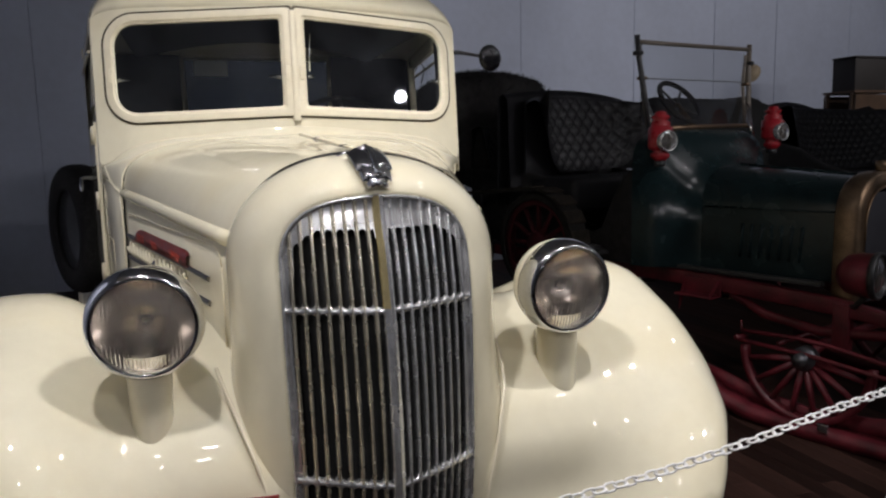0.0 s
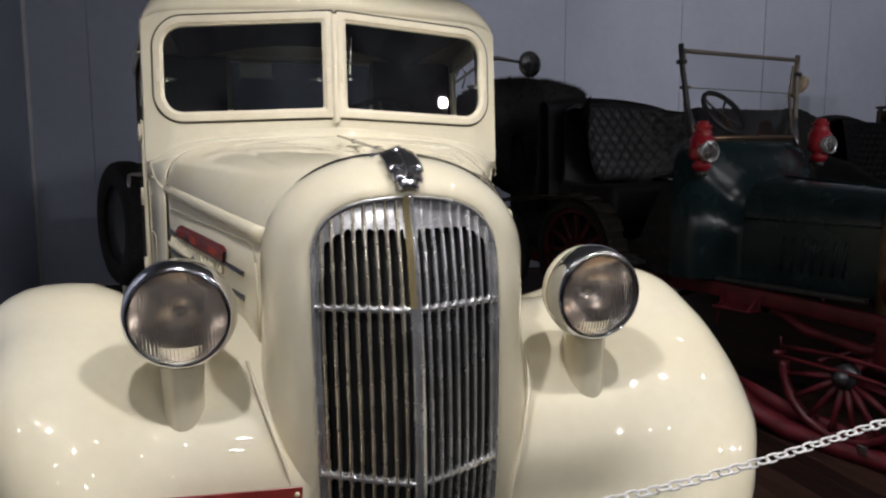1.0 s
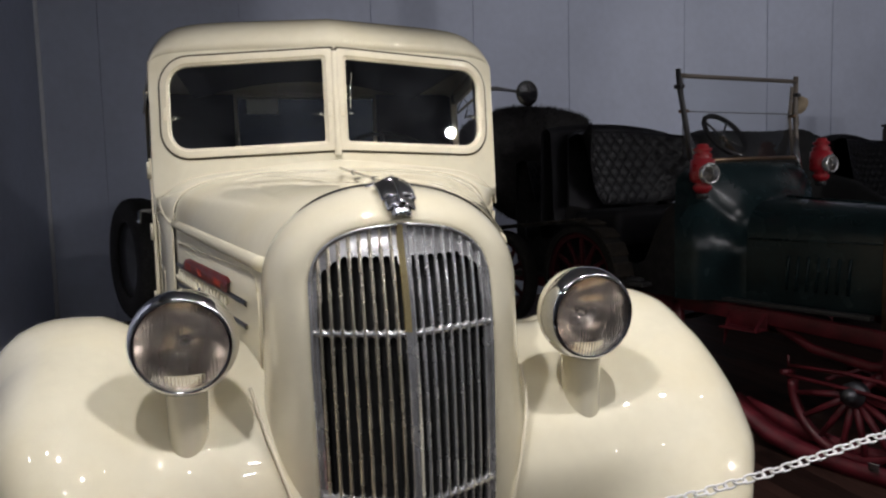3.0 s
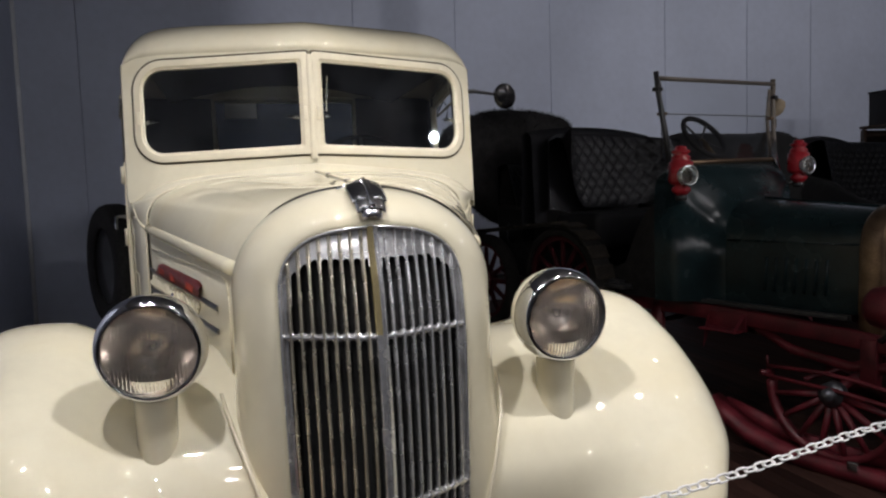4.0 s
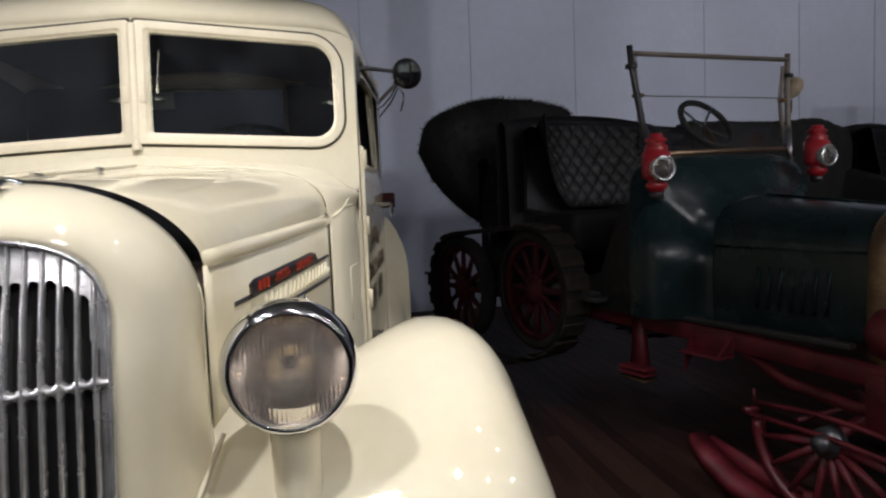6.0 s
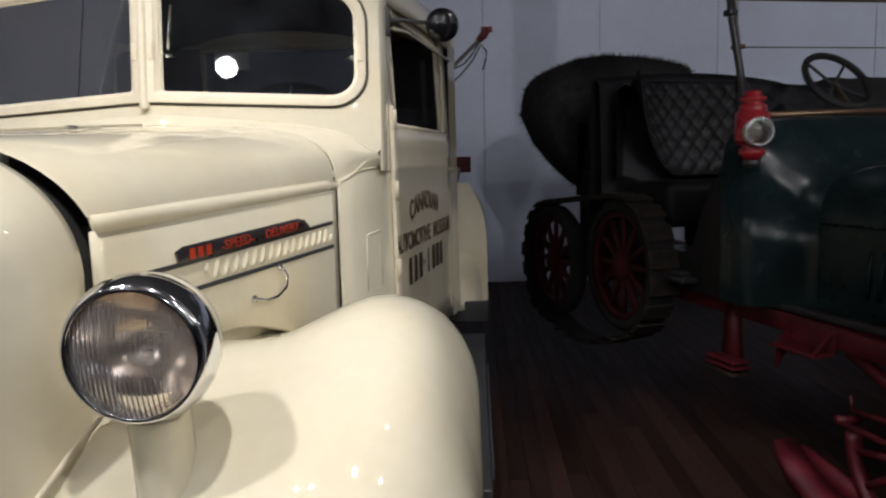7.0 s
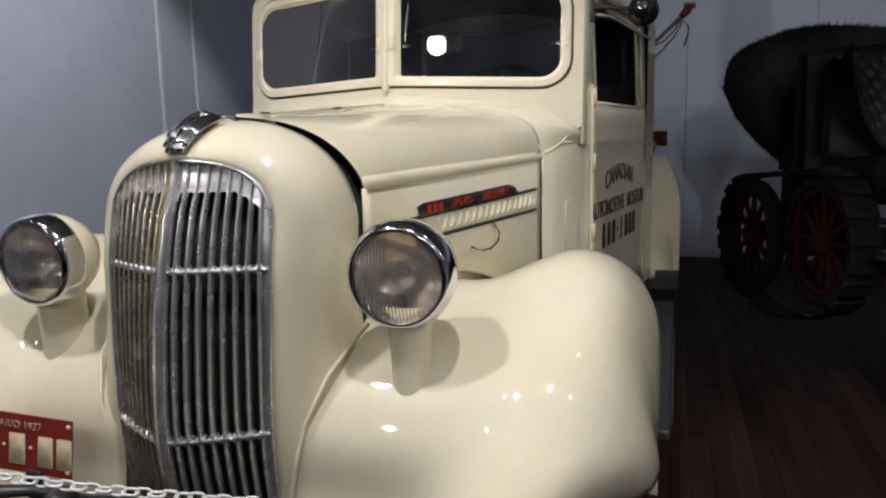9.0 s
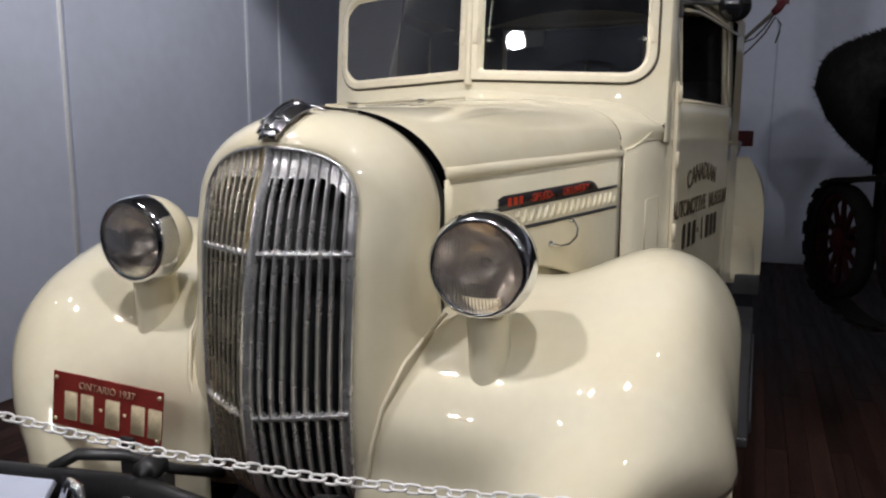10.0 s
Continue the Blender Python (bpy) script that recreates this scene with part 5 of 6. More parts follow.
def side_lamp(x, v, z, s):
    m = Matrix.Translation((x, v, z)) @ Matrix.Scale(1.17, 4)
    b = part("side_lamp", lathe([(0.001, 0.128), (0.022, 0.126), (0.03, 0.118), (0.028, 0.110), (0.044, 0.104), (0.046, 0.094), (0.030, 0.086), (0.046, 0.074), (0.048, 0.066), (0.046, 0.055), (0.058, 0.048), (0.060, -0.045), (0.052, -0.056), (0.030, -0.066), (0.044, -0.078), (0.046, -0.092), (0.034, -0.104), (0.026, -0.114), (0.001, -0.116)], 24, m), LAMP_RED, car, "red oil side lamp with round lens")
    f = m @ pose(0, 0, -0.018) @ pose(0, 0, 0, 90, 0, -17 if s < 0 else -5)
    part("bezel", lathe([(0.050, 0.040), (0.052, 0.066), (0.046, 0.074), (0.043, 0.068)], 24, f), OLD_CHROME, b)
    part("lens", lathe([(0.001, 0.084), (0.02, 0.081), (0.036, 0.074), (0.045, 0.068), (0.045, 0.066), (0.001, 0.064)], 24, f), LENS, b)
    part("reflector", lathe([(0.001, 0.0605), (0.03, 0.061), (0.043, 0.064)], 20, f), REFLECTOR, b)
    part("cap", lathe([(0.02, -0.110), (0.03, -0.118), (0.026, -0.138), (0.001, -0.142)], 16, m), BLACK, b)
    part("bracket", tube([(x, v, z - 0.10), (x - s * 0.03, v + 0.05, z - 0.14), (x - s * 0.10, v + 0.10, z - 0.13)], 0.012, 8), BLACK, b)


side_lamp(-0.612, -0.185, 1.505, -1)
side_lamp(0.585, -0.190, 1.552, 1)


def car_headlamp(s):
    m = Matrix.Translation((s * 0.50, -1.30, 0.83)) @ pose(0, 0, 0, 90, 0, 6)
    b = part("headlamp", lathe([(0.001, -0.14), (0.05, -0.135), (0.09, -0.10), (0.105, -0.04), (0.108, 0.02)], 32, m), RED, car, "dark red headlamp with dark rim")
    part("rim", lathe([(0.108, 0.015), (0.116, 0.022), (0.114, 0.045), (0.10, 0.048), (0.098, 0.03)], 32, m), BLACK, b)
    part("reflector", lathe([(0.001, -0.08), (0.04, -0.07), (0.08, -0.03), (0.10, 0.03)], 28, m), REFLECTOR, b)
    part("lens", lathe([(0.001, 0.052), (0.05, 0.048), (0.099, 0.036), (0.099, 0.031), (0.001, 0.044)], 28, m), LENS, b)
    part("fork", tube([(s * 0.50, -1.28, 0.72), (s * 0.46, -1.22, 0.66), (s * 0.42, -1.16, 0.66)], 0.014, 8), BLACK, b)


car_headlamp(-1)
car_headlamp(1)


def chassis():
    for s in (-1, 1):
        rows = []
        for v in np.linspace(-1.55, 2.05, 30):
            z = curve_at([(-1.6, 0.60), (-1.3, 0.655), (-1.05, 0.69), (0.2, 0.735), (1.2, 0.735), (2.0, 0.78), (2.9, 0.74)], v)
            h = curve_at([(-1.6, 0.05), (-1.0, 0.085), (3, 0.085)], v)
            rows.append([(s * x, v, z - dz) for x, dz in ((0.455, 0), (0.458, h * 0.1), (0.458, h * 0.9), (0.455, h), (0.40, h), (0.40, 0))])
        rail = part("chassis_rail", grid(rows, closed=True, caps=True), RED, car, "red steel chassis rail")
        # hanger with stacked leaves
        part("hanger", grid([[(s * x, v, z) for x, v in ((0.46, 0.13 - wd), (0.46, 0.13 + wd), (0.42, 0.13 + wd), (0.42, 0.13 - wd))] for z, wd in ((0.70, 0.032), (0.56, 0.040), (0.40, 0.062))], closed=True, caps=True), RED, rail)
        for k in range(3):
            part("leaf", block(s * 0.49 - 0.045, s * 0.49 + 0.045, 0.00, 0.20, 0.385 + 0.028 * k, 0.398 + 0.028 * k, 0.003), BRASS if k == 0 else RED, rail)
        # step bracket
        part("step_bracket", joined(block(s * 0.46 - 0.006, s * 0.46 + 0.006, -0.50, -0.26, 0.60, 0.70, 0.003), block(s * 0.51 - 0.05, s * 0.51 + 0.05, -0.50, -0.26, 0.600, 0.612, 0.003), grid([[(s * 0.56, -0.30, 0.61), (s * 0.46, -0.26, 0.70)], [(s * 0.57, -0.30, 0.50), (s * 0.46, -0.27, 0.60)]]), grid([[(s * 0.56, -0.50, 0.61), (s * 0.46, -0.50, 0.70)], [(s * 0.56, -0.48, 0.61), (s * 0.46, -0.48, 0.70)]])), RED, rail)
        # front spring and its link
        part("front_spring", tube([(s * 0.43, -1.60, 0.60), (s * 0.43, -1.35, 0.53), (s * 0.43, -1.05, 0.50), (s * 0.43, -0.75, 0.54), (s * 0.43, -0.55, 0.63)], 0.022, 8, flat=1.2), RED, rail)
        part("shackle", block(s * 0.44 - 0.03, s * 0.44 + 0.03, -1.20, -1.12, 0.42, 0.66, 0.006), RED, rail)
    part("cross_member", tube([(-0.43, -1.42, 0.63), (0.43, -1.42, 0.63)], 0.025, 8), RED, car)
    part("front_axle", tube([(-0.60, -1.06, 0.40), (-0.4, -1.06, 0.44), (0.4, -1.06, 0.44), (0.60, -1.06, 0.40)], 0.024, 8), RED, car)
    part("tie_rod", tube([(-0.56, -0.90, 0.43), (0.56, -0.90, 0.43)], 0.012, 8), RED, car)
    part("rear_axle", tube([(-0.62, 0.75, 0.815), (0.62, 0.75, 0.815)], 0.03, 8), BLACK, car)
    part("rear_axle", tube([(-0.62, 1.61, 0.74), (0.62, 1.61, 0.74)], 0.03, 8), BLACK, car)


chassis()


def ski(s):
    x = s * 0.60
    line = [(-0.40, 0.235), (-0.50, 0.165), (-0.62, 0.105), (-0.78, 0.065), (-1.0, 0.055), (-1.4, 0.055), (-1.8, 0.065), (-2.05, 0.115), (-2.25, 0.21), (-2.38, 0.33)]
    rows = []
    for i, (v, z) in enumerate(line):
        wd = 0.062 if 0 < i < len(line) - 1 else 0.045
        rows.append([(x - wd, v, z + 0.018), (x + wd, v, z + 0.018), (x + wd, v, z - 0.050), (x - wd, v, z - 0.050)])
    k = part("ski", grid(rows, closed=True, caps=True), RED, car, "red wooden ski with turned-up ends")
    # upright side planks that hold a half wheel
    rows = []
    for v, z0, z1 in ((-0.44, 0.20, 0.235), (-0.60, 0.10, 0.20), (-0.80, 0.06, 0.15), (-1.06, 0.05, 0.125), (-1.35, 0.05, 0.15), (-1.60, 0.06, 0.20), (-1.80, 0.08, 0.16)):
        rows.append([(x - s * 0.075, v, z0), (x - s * 0.075, v, z1), (x - s * 0.050, v, z1), (x - s * 0.050, v, z0)])
    part("side_plank", grid(rows, closed=True, caps=True), RED, k)
    part("runner_bolt", block(x - 0.08, x - 0.06, -1.22, -1.17, 0.07, 0.11, 0.004), CHROME, k)
    hub = Vector((x, -1.06, 0.395))
    w = part("half_wheel", grid([[(x + dx, hub.y + rr * math.cos(a), hub.z + rr * math.sin(a)) for dx, rr in ((-0.022, 0.300), (-0.022, 0.335), (0.022, 0.335), (0.022, 0.300))] for a in np.linspace(math.pi * 0.99, 2.01 * math.pi, 30)], closed=True, caps=True), RED, k, "lower half of a red spoked wheel")
    for i in range(8):
        a = math.pi * (1.06 + 0.88 * i / 7)
        d = Vector((0, math.cos(a), math.sin(a)))
        part("spoke", tube([hub + d * 0.04, hub + d * 0.305], [0.020, 0.013], 8), RED, w)
    part("hub", lathe([(0.001, 0.075), (0.030, 0.070), (0.036, 0.05), (0.036, 0.03), (0.060, 0.028), (0.062, -0.03), (0.001, -0.03)], 18, Matrix.Translation(hub) @ pose(0, 0, 0, 0, -90 if s < 0 else 90, 0)), STEEL, w)
    part("top_rod", tube([(x - s * 0.03, -0.70, 0.465), (x - s * 0.03, -1.0, 0.480), (x - s * 0.03, -1.16, 0.470), (x - s * 0.03, -1.45, 0.430), (x - s * 0.03, -1.85, 0.360)], 0.011, 8), RED, k)
    part("top_rod", tube([(x + s * 0.03, -0.72, 0.430), (x + s * 0.03, -1.1, 0.420), (x + s * 0.03, -1.45, 0.385), (x + s * 0.03, -1.85, 0.31)], 0.011, 8), RED, k)
    part("rod_pin", tube([(x - s * 0.05, -0.715, 0.43), (x + s * 0.05, -0.715, 0.445)], 0.016, 8), RED, k)
    part("rod_pin", tube([(x - s * 0.03, -0.70, 0.45), (x - s * 0.03, -0.695, 0.52)], 0.006, 6), RED, k)


ski(-1)
ski(1)


def car_wheel(x, v, z, r):
    m = Matrix.Translation((x, v, z)) @ pose(0, 0, 0, 0, 90, 0)
    t = part("wheel", lathe([(r * 0.84, -0.05), (r * 0.93, -0.055), (r * 0.985, -0.035), (r, 0.0), (r * 0.985, 0.035), (r * 0.93, 0.055), (r * 0.84, 0.05), (r * 0.84, -0.05)], 40, m), RUBBER, car, "red wooden spoked wheel with a worn tyre")
    part("felloe", lathe([(r * 0.74, -0.03), (r * 0.845, -0.034), (r * 0.845, 0.034), (r * 0.74, 0.03), (r * 0.74, -0.03)], 40, m), DIM_RED, t)
    for i in range(12):
        a = 2 * math.pi * i / 12
        d = Vector((0, math.cos(a), math.sin(a)))
        c = Vector((x, v, z))
        part("spoke", tube([c + d * 0.05, c + d * r * 0.76], [0.022, 0.015], 8), DIM_RED, t)
    part("hub", lathe([(0.001, 0.058), (0.045, 0.055), (0.055, 0.045), (0.085, 0.03), (0.085, -0.04), (0.001, -0.05)], 20, m if x > 0 else Matrix.Translation((x, v, z)) @ pose(0, 0, 0, 0, -90, 0)), DIM_RED, t)


def track_point(s, radius):
    """Place and heading on the loop round both rear wheels, after s metres."""
    a, b = Vector((0.75, 0.815)), Vector((1.61, 0.74))
    d = (b - a).normalized()
    n = Vector((-d.y, d.x))
    run, arc = (b - a).length, math.pi * radius
    base = math.atan2(d.y, d.x)
    s %= 2 * (run + arc)
    if s < run:
        return a + n * radius + d * s, base
    s -= run
    if s < arc:
        h = base - s / radius
        return b + Vector((-math.sin(h), math.cos(h))) * radius, h
    s -= arc
    if s < run:
        sag = -0.085 * math.sin(math.pi * s / run)
        return b - n * radius - d * s + Vector((0, sag)), base - math.pi
    h = base - math.pi - (s - run) / radius
    return a + Vector((-math.sin(h), math.cos(h))) * radius, h


def snow_track(x):
    r = 0.366
    total = 2 * (Vector((0.86, -0.075)).length + math.pi * r)
    rows = []
    for i in range(96):
        p, h = track_point(total * i / 96, r)
        o = Vector((-math.sin(h), math.cos(h))) * 0.010
        rows.append([(x - 0.075, p.x, p.y), (x + 0.075, p.x, p.y), (x + 0.075, p.x + o.x, p.y + o.y), (x - 0.075, p.x + o.x, p.y + o.y)])
    verts = [v for r_ in rows for v in r_]
    faces = [(4 * i + k, 4 * i + (k + 1) % 4, 4 * ((i + 1) % 96) + (k + 1) % 4, 4 * ((i + 1) % 96) + k) for i in range(96) for k in range(4)]
    me = bpy.data.meshes.new("track")
    me.from_pydata(verts, [], faces)
    belt = part("track", me, RUBBER, car, "dark cleated belt round both rear wheels", smooth=False)
    bar = block(-0.084, 0.084, -0.047, 0.047, 0.004, 0.020, 0.006, 1)
    cleat = bpy.data.meshes.new("cleat")
    bar.to_mesh(cleat)
    bar.free()
    cleat.materials.append(TRACK)
    count = 30
    for i in range(count):
        p, h = track_point(total * (i + 0.3) / count, r + 0.008)
        ob = new("cleat", cleat)
        ob.parent = belt
        ob.matrix_basis = Matrix.Translation((x + 0.004 * math.sin(i * 2.3), p.x, p.y)) @ Matrix.Rotation(h + 0.05 * math.sin(i * 1.9), 4, "X")


for sx in (-1, 1):
    car_wheel(sx * 0.66, 0.75, 0.815, 0.358)
    car_wheel(sx * 0.66, 1.61, 0.74, 0.358)
    snow_track(sx * 0.66)
    part("running_step", block(sx * 0.56 - 0.10, sx * 0.56 + 0.10, 0.22, 0.50, 0.79, 0.82, 0.006), BLACK, car)
    part("step_tread", block(sx * 0.56 - 0.07, sx * 0.56 + 0.07, 0.28, 0.42, 0.822, 0.84, 0.004), STEEL, car)


def tufted(name, x0, x1, v0, z0, z1, lean, bulge, label, cols=9, rws=4, parent=None, arch=0.0, cut=0.0):
    """A seat back with button tufts, slightly wrapped round."""
    nx, nz = cols * 4, rws * 4
    rows = []
    for j in range(nz + 1):
        b = j / nz
        row = []
        for i in range(nx + 1):
            a = i / nx
            u = 2 * a - 1
            puff = abs(math.sin(math.pi * (cols * a + rws * b) / 2)) ** 0.6 * abs(math.sin(math.pi * (cols * a - rws * b) / 2)) ** 0.6
            edge = min(1, 6 * b, 6 * (1 - b), 8 * a, 8 * (1 - a)) ** 0.5
            z = lerp(z0 + 0.16 * abs(u) ** 4 + cut * max(0.0, (-u - 0.35) / 0.65) ** 1.4, z1 - arch * abs(u) ** 2.5, b)
            y = v0 + lean * b - bulge * abs(u) ** 3 - 0.030 * puff * edge
            row.append((lerp(x0, x1, a), y, z))
        rows.append(row)
    top = [(p[0], p[1] + 0.05, p[2] + 0.015) for p in rows[-1]]
    top2 = [(p[0], p[1] + 0.13, p[2] - 0.01) for p in rows[-1]]
    down = [(p[0], p[1] + 0.14, z0) for p in rows[-1]]
    return part(name, grid(rows + [top, top2, down]), LEATHER, parent, label)


def seats():
    tufted("front_seat_back", -0.60, 0.64, 1.00, 1.28, 1.83, 0.10, 0.30, "black button-tufted leather seat back", 24, 9, car, 0.06, 0.42)
    part("front_cushion", block(-0.52, 0.52, 0.55, 1.0, 1.02, 1.26, 0.05), LEATHER, car)
    tufted("rear_seat_back", -0.48, 0.48, 1.64, 1.15, 1.62, 0.10, 0.20, "black button-tufted leather seat back", 20, 8, car)
    part("rear_cushion", block(-0.46, 0.46, 1.28, 1.62, 1.0, 1.18, 0.05), LEATHER, car)
    rows = []
    for k in range(25):
        u = k / 24
        x = lerp(-0.62, 0.66, u)
        zt = 1.80 + 0.085 * math.sin(min(1, 0.12 + u * 0.8) * math.pi) ** 0.7
        rows.append([(x, 1.07, 1.05), (x, 1.10, zt - 0.04), (x, 1.14, zt), (x, 1.20, zt - 0.02), (x, 1.22, 1.05)])
    part("front_seat_rail", grid(rows), LEATHER, car)
    m = Matrix.Translation((0.335, 0.36, 1.755)) @ pose(0, 0, 0, 52)
    ring = [m @ Vector((0.178 * math.cos(a), 0.178 * math.sin(a), 0)) for a in np.linspace(0, 2 * math.pi, 40, endpoint=False)]
    sw = part("steering_wheel", tube(ring, 0.018, 8, closed=True), RUBBER, car, "black four-spoke steering wheel")
    for a in (45, 135, 225, 315):
        part("spoke", tube([m @ Vector((0, 0, -0.03)), m @ Vector((0.173 * math.cos(radians(a)), 0.173 * math.sin(radians(a)), 0))], 0.008, 6), BLACK, sw)
    part("column", tube([m @ Vector((0, 0, -0.03)), (0.30, -0.15, 1.15)], 0.02, 8), BRASS, sw)
    h = part("horn_bulb", lathe([(0.001, 0.07), (0.03, 0.062), (0.046, 0.035), (0.05, 0.0), (0.042, -0.03), (0.022, -0.055), (0.012, -0.075)], 20, Matrix.Translation((0.668, 0.02, 1.93)) @ pose(0, 0, 0, 20, 25, 0)), RAG, car, "beige rubber horn bulb")
    part("horn_pipe", tube([(0.65, 0.02, 1.86), (0.62, 0.0, 1.80), (0.58, -0.01, 1.76)], 0.010, 8), BRASS, h)


seats()


def folded_top():
    rng = random.Random(4)
    rows = []
    cx, cv, cz = 0.08, 2.25, 1.72
    for j in range(19):
        b = j / 18 * math.pi
        row = []
        for i in range(40):
            a = 2 * math.pi * i / 40
            rx, rv, rz = 0.68, 0.42, 0.39 if b < math.pi / 2 else 0.66
            sx, sv = math.sin(b) * math.cos(a), math.sin(b) * math.sin(a)
            lump = 1 + 0.05 * noise.noise(Vector((sx * 2, sv * 2, math.cos(b) * 2)))
            z = cz + rz * lump * math.copysign(abs(math.cos(b)) ** 0.7, math.cos(b))
            x = cx + rx * lump * math.copysign(abs(sx) ** 0.75, sx) * (1 if z > 1.72 else 1 - 0.30 * (1.72 - z) / 0.6)
            row.append((x, cv + rv * lump * math.copysign(abs(sv) ** 0.8, sv) + (0.20 if z > 1.66 else -0.70) * (1.66 - z), z))
        rows.append(row)
    t = part("folded_top", grid(rows, closed=True), FUR, car, "folded black shaggy hood behind the rear seat")
    # shaggy edge
    verts, faces = [], []
    for _ in range(5200):
        j, i = rng.randrange(1, 14), rng.randrange(40)
        p = Vector(rows[j][i]).lerp(Vector(rows[j][(i + 1) % 40]), rng.random()).lerp(Vector(rows[j + 1][i]), rng.random())
        o = (p - Vector((cx, cv, cz))).normalized()
        d = (o + Vector((rng.uniform(-.7, .7), rng.uniform(-.7, .7), rng.uniform(-.5, .5)))).normalized() * rng.uniform(0.012, 0.045)
        sd = d.cross(Vector((rng.uniform(-1, 1), rng.uniform(-1, 1), rng.uniform(-1, 1)))).normalized() * 0.004
        n = len(verts)
        verts += [p - o * 0.01 - sd, p - o * 0.01 + sd, p + d]
        faces.append((n, n + 1, n + 2))
    tagged(part("shag", mesh(verts, faces), FUR, t), kind="stuff")


folded_top()


# ---- a black open car further along, with a box on a crate behind it ----
def black_car():
    b = thing("open_car", "black open vintage car with tufted leather seats", "car", at=pose(5.9, 4.35, 0, 0, 0, 18.8))
    tufted("seat_back", -1.05, 1.1, 0.10, 1.15, 1.78, 0.10, 0.20, "black button-tufted leather seat back", 34, 10, b)
    rows = []
    for k in range(21):
        x = lerp(-1.10, 1.15, k / 20)
        zt = 1.80 + 0.05 * math.sin(k / 20 * math.pi * 2.3)
        rows.append([(x, 0.20, 1.0), (x, 0.22, zt - 0.03), (x, 0.27, zt), (x, 0.34, zt - 0.02), (x, 0.38, 1.0)])
    part("seat_rail", grid(rows), LEATHER, b)
    part("cushion", block(-1.0, 1.05, -0.45, 0.1, 0.95, 1.17, 0.05), LEATHER, b)
    rows = []
    for v in np.linspace(-1.2, 1.6, 14):
        zt = curve_at([(-1.2, 1.15), (-0.5, 1.2), (0.0, 1.45), (0.5, 1.5), (1.6, 1.4)], v)
        rows.append([(x, v, z) for x, z in ((-1.05, 0.55), (-1.12, 0.8), (-1.14, zt - 0.04), (-1.10, zt), (-1.02, zt - 0.03), (-1.0, 0.9))])
    part("body_side", grid(rows), BLACK, b)
    rows = [[(-p[0], p[1], p[2]) for p in r] for r in rows]
    part("body_side", grid(rows), BLACK, b)
    part("floor_pan", block(-1.05, 1.05, -1.2, 1.6, 0.52, 0.60, 0.01), BLACK, b)
    # rolled hood and long tail of the body
    rng = random.Random(12)
    rows = []
    for k in range(41):
        x = lerp(-2.80, -1.06, k / 40)
        zt = curve_at([(-2.80, 1.845), (-2.0, 1.850), (-1.62, 1.865), (-1.42, 1.885), (-1.25, 1.865), (-1.06, 1.82)], x) + rng.uniform(-0.006, 0.006)
        rows.append([(x, 0.20, 0.60), (x, 0.16, 1.35), (x, 0.14, zt - 0.16), (x, 0.17, zt - 0.05), (x, 0.24, zt), (x, 0.36, zt - 0.02), (x, 0.42, zt - 0.10), (x, 0.42, 0.60)])
    part("rolled_hood", grid(rows, caps=True), DARK, b, "rolled black fabric hood")
    for sx in (-1, 1):
        for v in (-1.0, 1.3):
            tyre("wheel", Matrix.Translation((sx * 0.95, v, 0.40)) @ pose(0, 0, 0, 0, 90, 0), 0.40, 0.10, 0.30, BLACK, b)


black_car()
CX = 0.62
crate = thing("wooden_crate", "brown wooden crate standing behind the black car", "crate")
for k in range(9):
    part("slat", block(6.50 + CX, 7.10 + CX, 5.36, 5.40, 0.02 + 0.222 * k, 0.225 + 0.222 * k, 0.006), CRATE, crate, smooth=False)
    part("slat", block(6.50 + CX, 7.10 + CX, 5.80, 5.84, 0.02 + 0.222 * k, 0.225 + 0.222 * k, 0.006), CRATE, crate, smooth=False)
for sx in (6.48 + CX, 7.08 + CX):
    for sy in (5.40, 5.76):
        part("corner_post", block(sx, sx + 0.04, sy, sy + 0.04, 0, 2.02, 0.004), CRATE, crate, smooth=False)
part("lid", block(6.48 + CX, 7.12 + CX, 5.36, 5.84, 2.02, 2.05, 0.006), CRATE, crate, smooth=False)
case = thing("dark_case", "dark square case on top of a wooden crate", "case")
part("body", block(6.52 + CX, 7.02 + CX, 5.40, 5.74, 2.05, 2.43, 0.012), CARTON, case)
part("lid", block(6.51 + CX, 7.03 + CX, 5.39, 5.75, 2.43, 2.455, 0.008), CARTON, case)


# ---- white plastic chain on posts ----
def chain_z(x):
    return curve_lin([(-2.3, 1.05), (-1.3, 0.905), (-0.9, 0.848), (-0.5, 0.791), (-0.3, 0.769), (-0.2, 0.761), (-0.1, 0.755), (0.0, 0.751), (0.1, 0.750), (0.3, 0.748), (0.5, 0.753), (0.6, 0.757), (0.7, 0.764), (0.8, 0.771), (0.9, 0.780), (1.0, 0.790), (1.1, 0.801), (1.2, 0.808), (1.3, 0.814), (1.5, 0.832), (1.72, 0.860)], x)


def curve_lin(table, x):
    for (x0, v0), (x1, v1) in zip(table, table[1:]):
        if x <= x1:
            return v0 + (v1 - v0) * (x - x0) / (x1 - x0)
    return table[-1][1]


def chain_y(x):
    return -0.30 + 0.12 * x


def link_mesh():
    n, L, W = 20, 0.0163, 0.0088
    pts = []
    for k in range(n):
        a = 2 * math.pi * k / n
        c, s_ = math.cos(a), math.sin(a)
        pts.append((math.copysign(L - W, c) * (1 if abs(c) > 0.05 else 0) + W * c, W * s_, 0))
    return tube(pts, 0.0029, 6, closed=True)


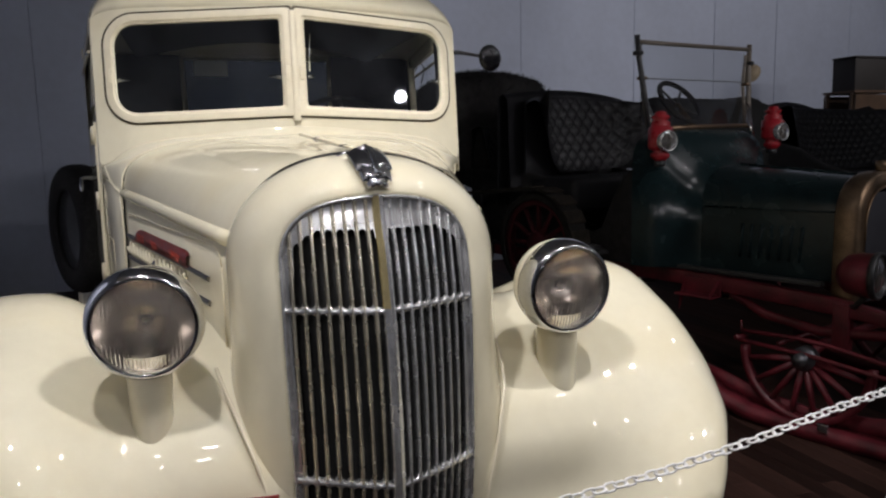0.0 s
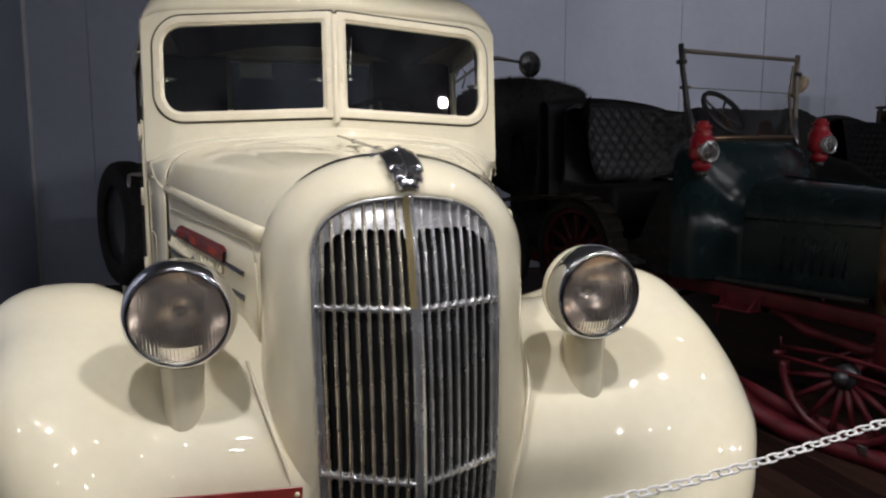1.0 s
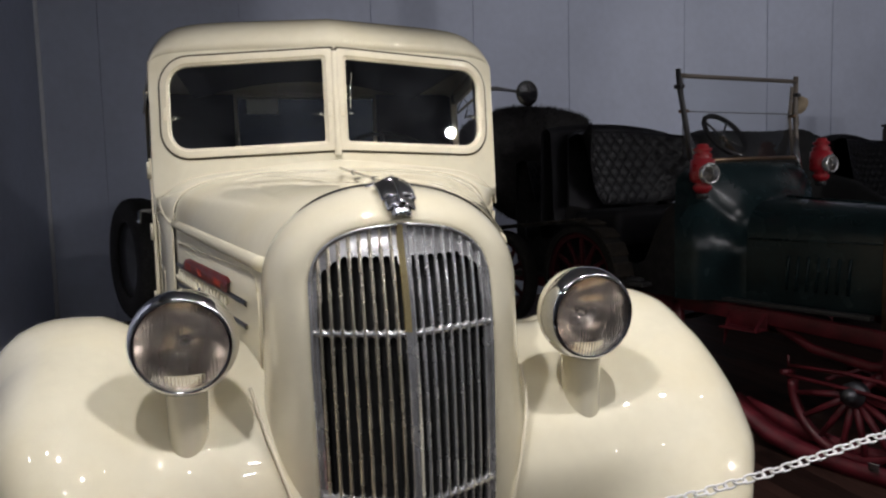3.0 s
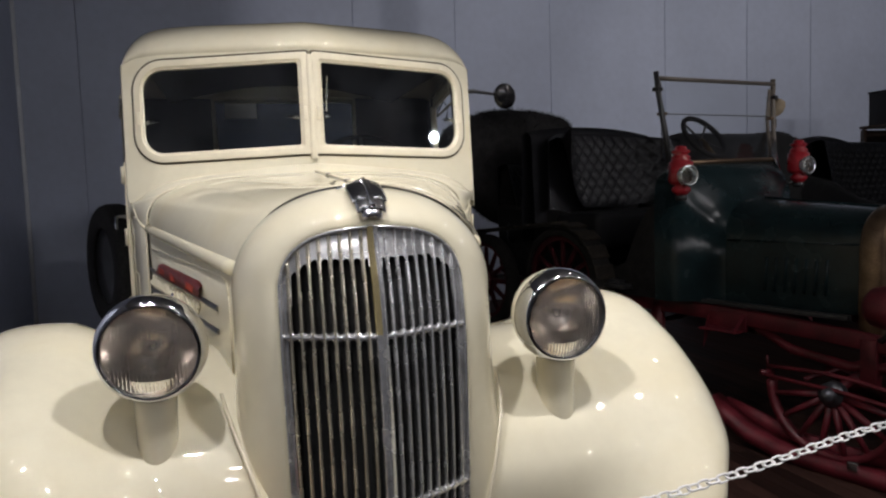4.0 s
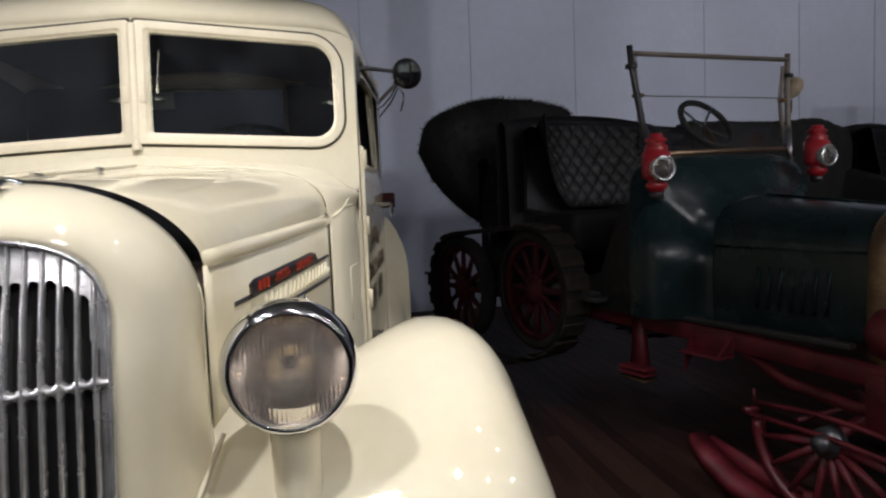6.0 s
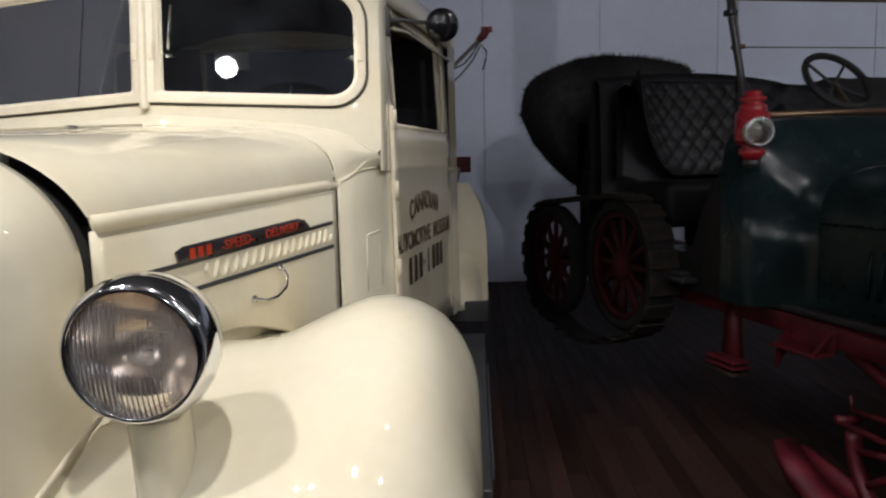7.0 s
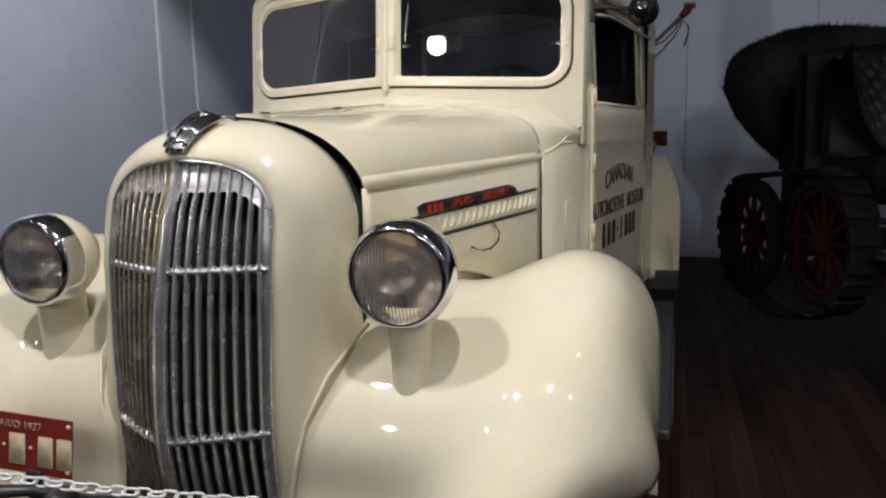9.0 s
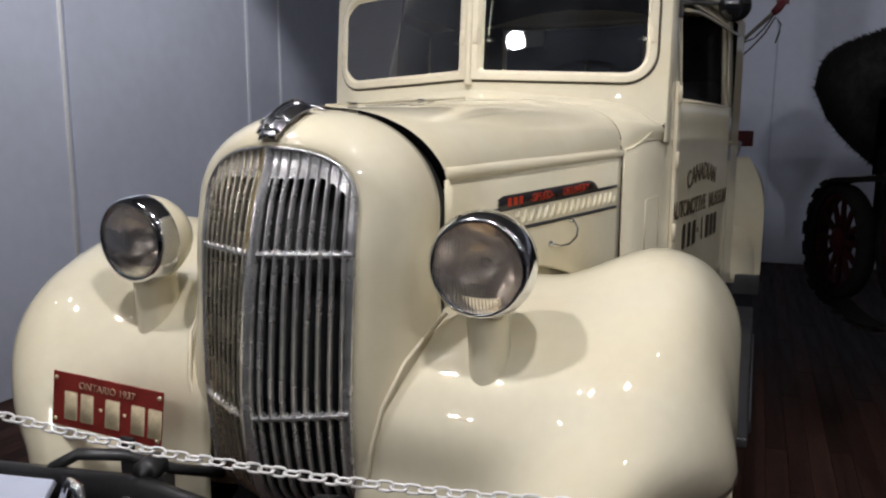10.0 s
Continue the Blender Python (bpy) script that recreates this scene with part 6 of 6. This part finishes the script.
def chain():
    ch = thing("barrier_chain", "white plastic link chain hung as a barrier", "chain")
    lm = link_mesh()
    lm.materials.append(CHAIN)
    for p in lm.polygons:
        p.use_smooth = True
    x, i = -2.28, 0
    while x < 1.70:
        z = chain_z(x)
        slope = math.atan2(chain_z(x + 0.02) - chain_z(x - 0.02), 0.04)
        ob = new("link", lm)
        ob.parent = ch
        ob.matrix_basis = Matrix.Translation((x, chain_y(x), z)) @ Matrix.Rotation(0.12, 4, "Z") @ Matrix.Rotation(-slope, 4, "Y") @ Matrix.Rotation(radians(78 if i % 2 else 8) + 0.15 * math.sin(i * 1.7), 4, "X")
        x += 0.0275 * math.cos(slope)
        i += 1
    for px, pz in ((-2.30, 1.05), (1.72, 0.860)):
        py = chain_y(px)
        st = thing("stanchion", "white barrier post on a round base", "post", "barrier posts")
        part("pole", tube([(px, py, 0.02), (px, py, pz + 0.06)], 0.022, 16), CHAIN, st)
        part("base", lathe([(0.001, 0.05), (0.03, 0.048), (0.13, 0.02), (0.14, 0.0), (0.001, 0.0)], 28, Matrix.Translation((px, py, 0))), CHAIN, st)
        part("cap", lathe([(0.001, 0.03), (0.02, 0.025), (0.028, 0.0)], 16, Matrix.Translation((px, py, pz + 0.06))), CHAIN, st)


chain()


# ---- a slanted information panel on a chromed stand ----
def info_stand():
    st = thing("information_stand", "pale grey slanted panel on a chromed stand", "stand")
    m = Matrix.Translation((-0.36, -0.55, 0.650)) @ pose(0, 0, 0, 38, 0, 12)
    part("panel", block(-0.30, 0.16, -0.18, 0.11, -0.008, 0.008, 0.004, 2, m), WALL, st, smooth=False)
    part("pole", tube([(-0.33, -0.55, 0.03), (-0.33, -0.55, 0.64)], 0.018, 14), CHROME, st)
    part("base", lathe([(0.001, 0.03), (0.12, 0.02), (0.14, 0.0), (0.001, 0.0)], 28, Matrix.Translation((-0.33, -0.55, 0.0))), CHROME, st)
    part("clip", tube([(-0.045, -0.55, 0.70), (-0.05, -0.55, 0.775), (-0.035, -0.55, 0.805), (-0.018, -0.55, 0.800), (-0.012, -0.55, 0.76), (-0.012, -0.55, 0.70)], 0.010, 8), CHROME, st)
    part("clip_foot", block(-0.20, 0.0, -0.56, -0.54, 0.688, 0.704, 0.003), CHROME, st)


info_stand()


# ---- plank floor ----
def floor():
    base = part("floor", block(WX0 - 0.2, WX1 + 0.2, WY0 - 0.2, WY1 + 0.2, -0.2, -0.012, 0), GAP, None, smooth=False)
    tagged(base, "dark reddish-brown plank floor", "floor", kind="structure")
    rng = random.Random(7)
    width, gap = 0.088, 0.0012
    shared = {}
    verts, faces = [], []
    n_parts = 0
    x = WX0
    while x < WX1:
        y = WY0 - rng.random() * 2
        while y < WY1:
            ln = rng.choice((1.2, 1.8, 2.4))
            if y + ln > WY0 and x < WX1:
                near = 0.8 < x < 3.6 and y + ln > 0.0 and y < 7.3 and n_parts < 290
                if near:
                    if ln not in shared:
                        me = bpy.data.meshes.new("plank")
                        b = block(0, width - gap, 0, ln - gap, -0.011, 0.0, 0.0008, 1)
                        b.to_mesh(me)
                        b.free()
                        me.materials.append(PLANK)
                        shared[ln] = me
                    ob = new("plank", shared[ln])
                    ob.parent = base
                    ob.location = (x, y, rng.uniform(-0.0008, 0.0))
                    n_parts += 1
                else:
                    n = len(verts)
                    x1, y1 = x + width - gap, y + ln - gap
                    verts += [(x, y, -0.011), (x1, y, -0.011), (x1, y1, -0.011), (x, y1, -0.011), (x, y, 0), (x1, y, 0), (x1, y1, 0), (x, y1, 0)]
                    faces += [(n + 4, n + 5, n + 6, n + 7), (n, n + 1, n + 5, n + 4), (n + 1, n + 2, n + 6, n + 5), (n + 2, n + 3, n + 7, n + 6), (n + 3, n, n + 4, n + 7)]
            y += ln
        x += width
    tagged(part("floor_boards", mesh(verts, faces), PLANK, base, smooth=False), kind="stuff")


floor()
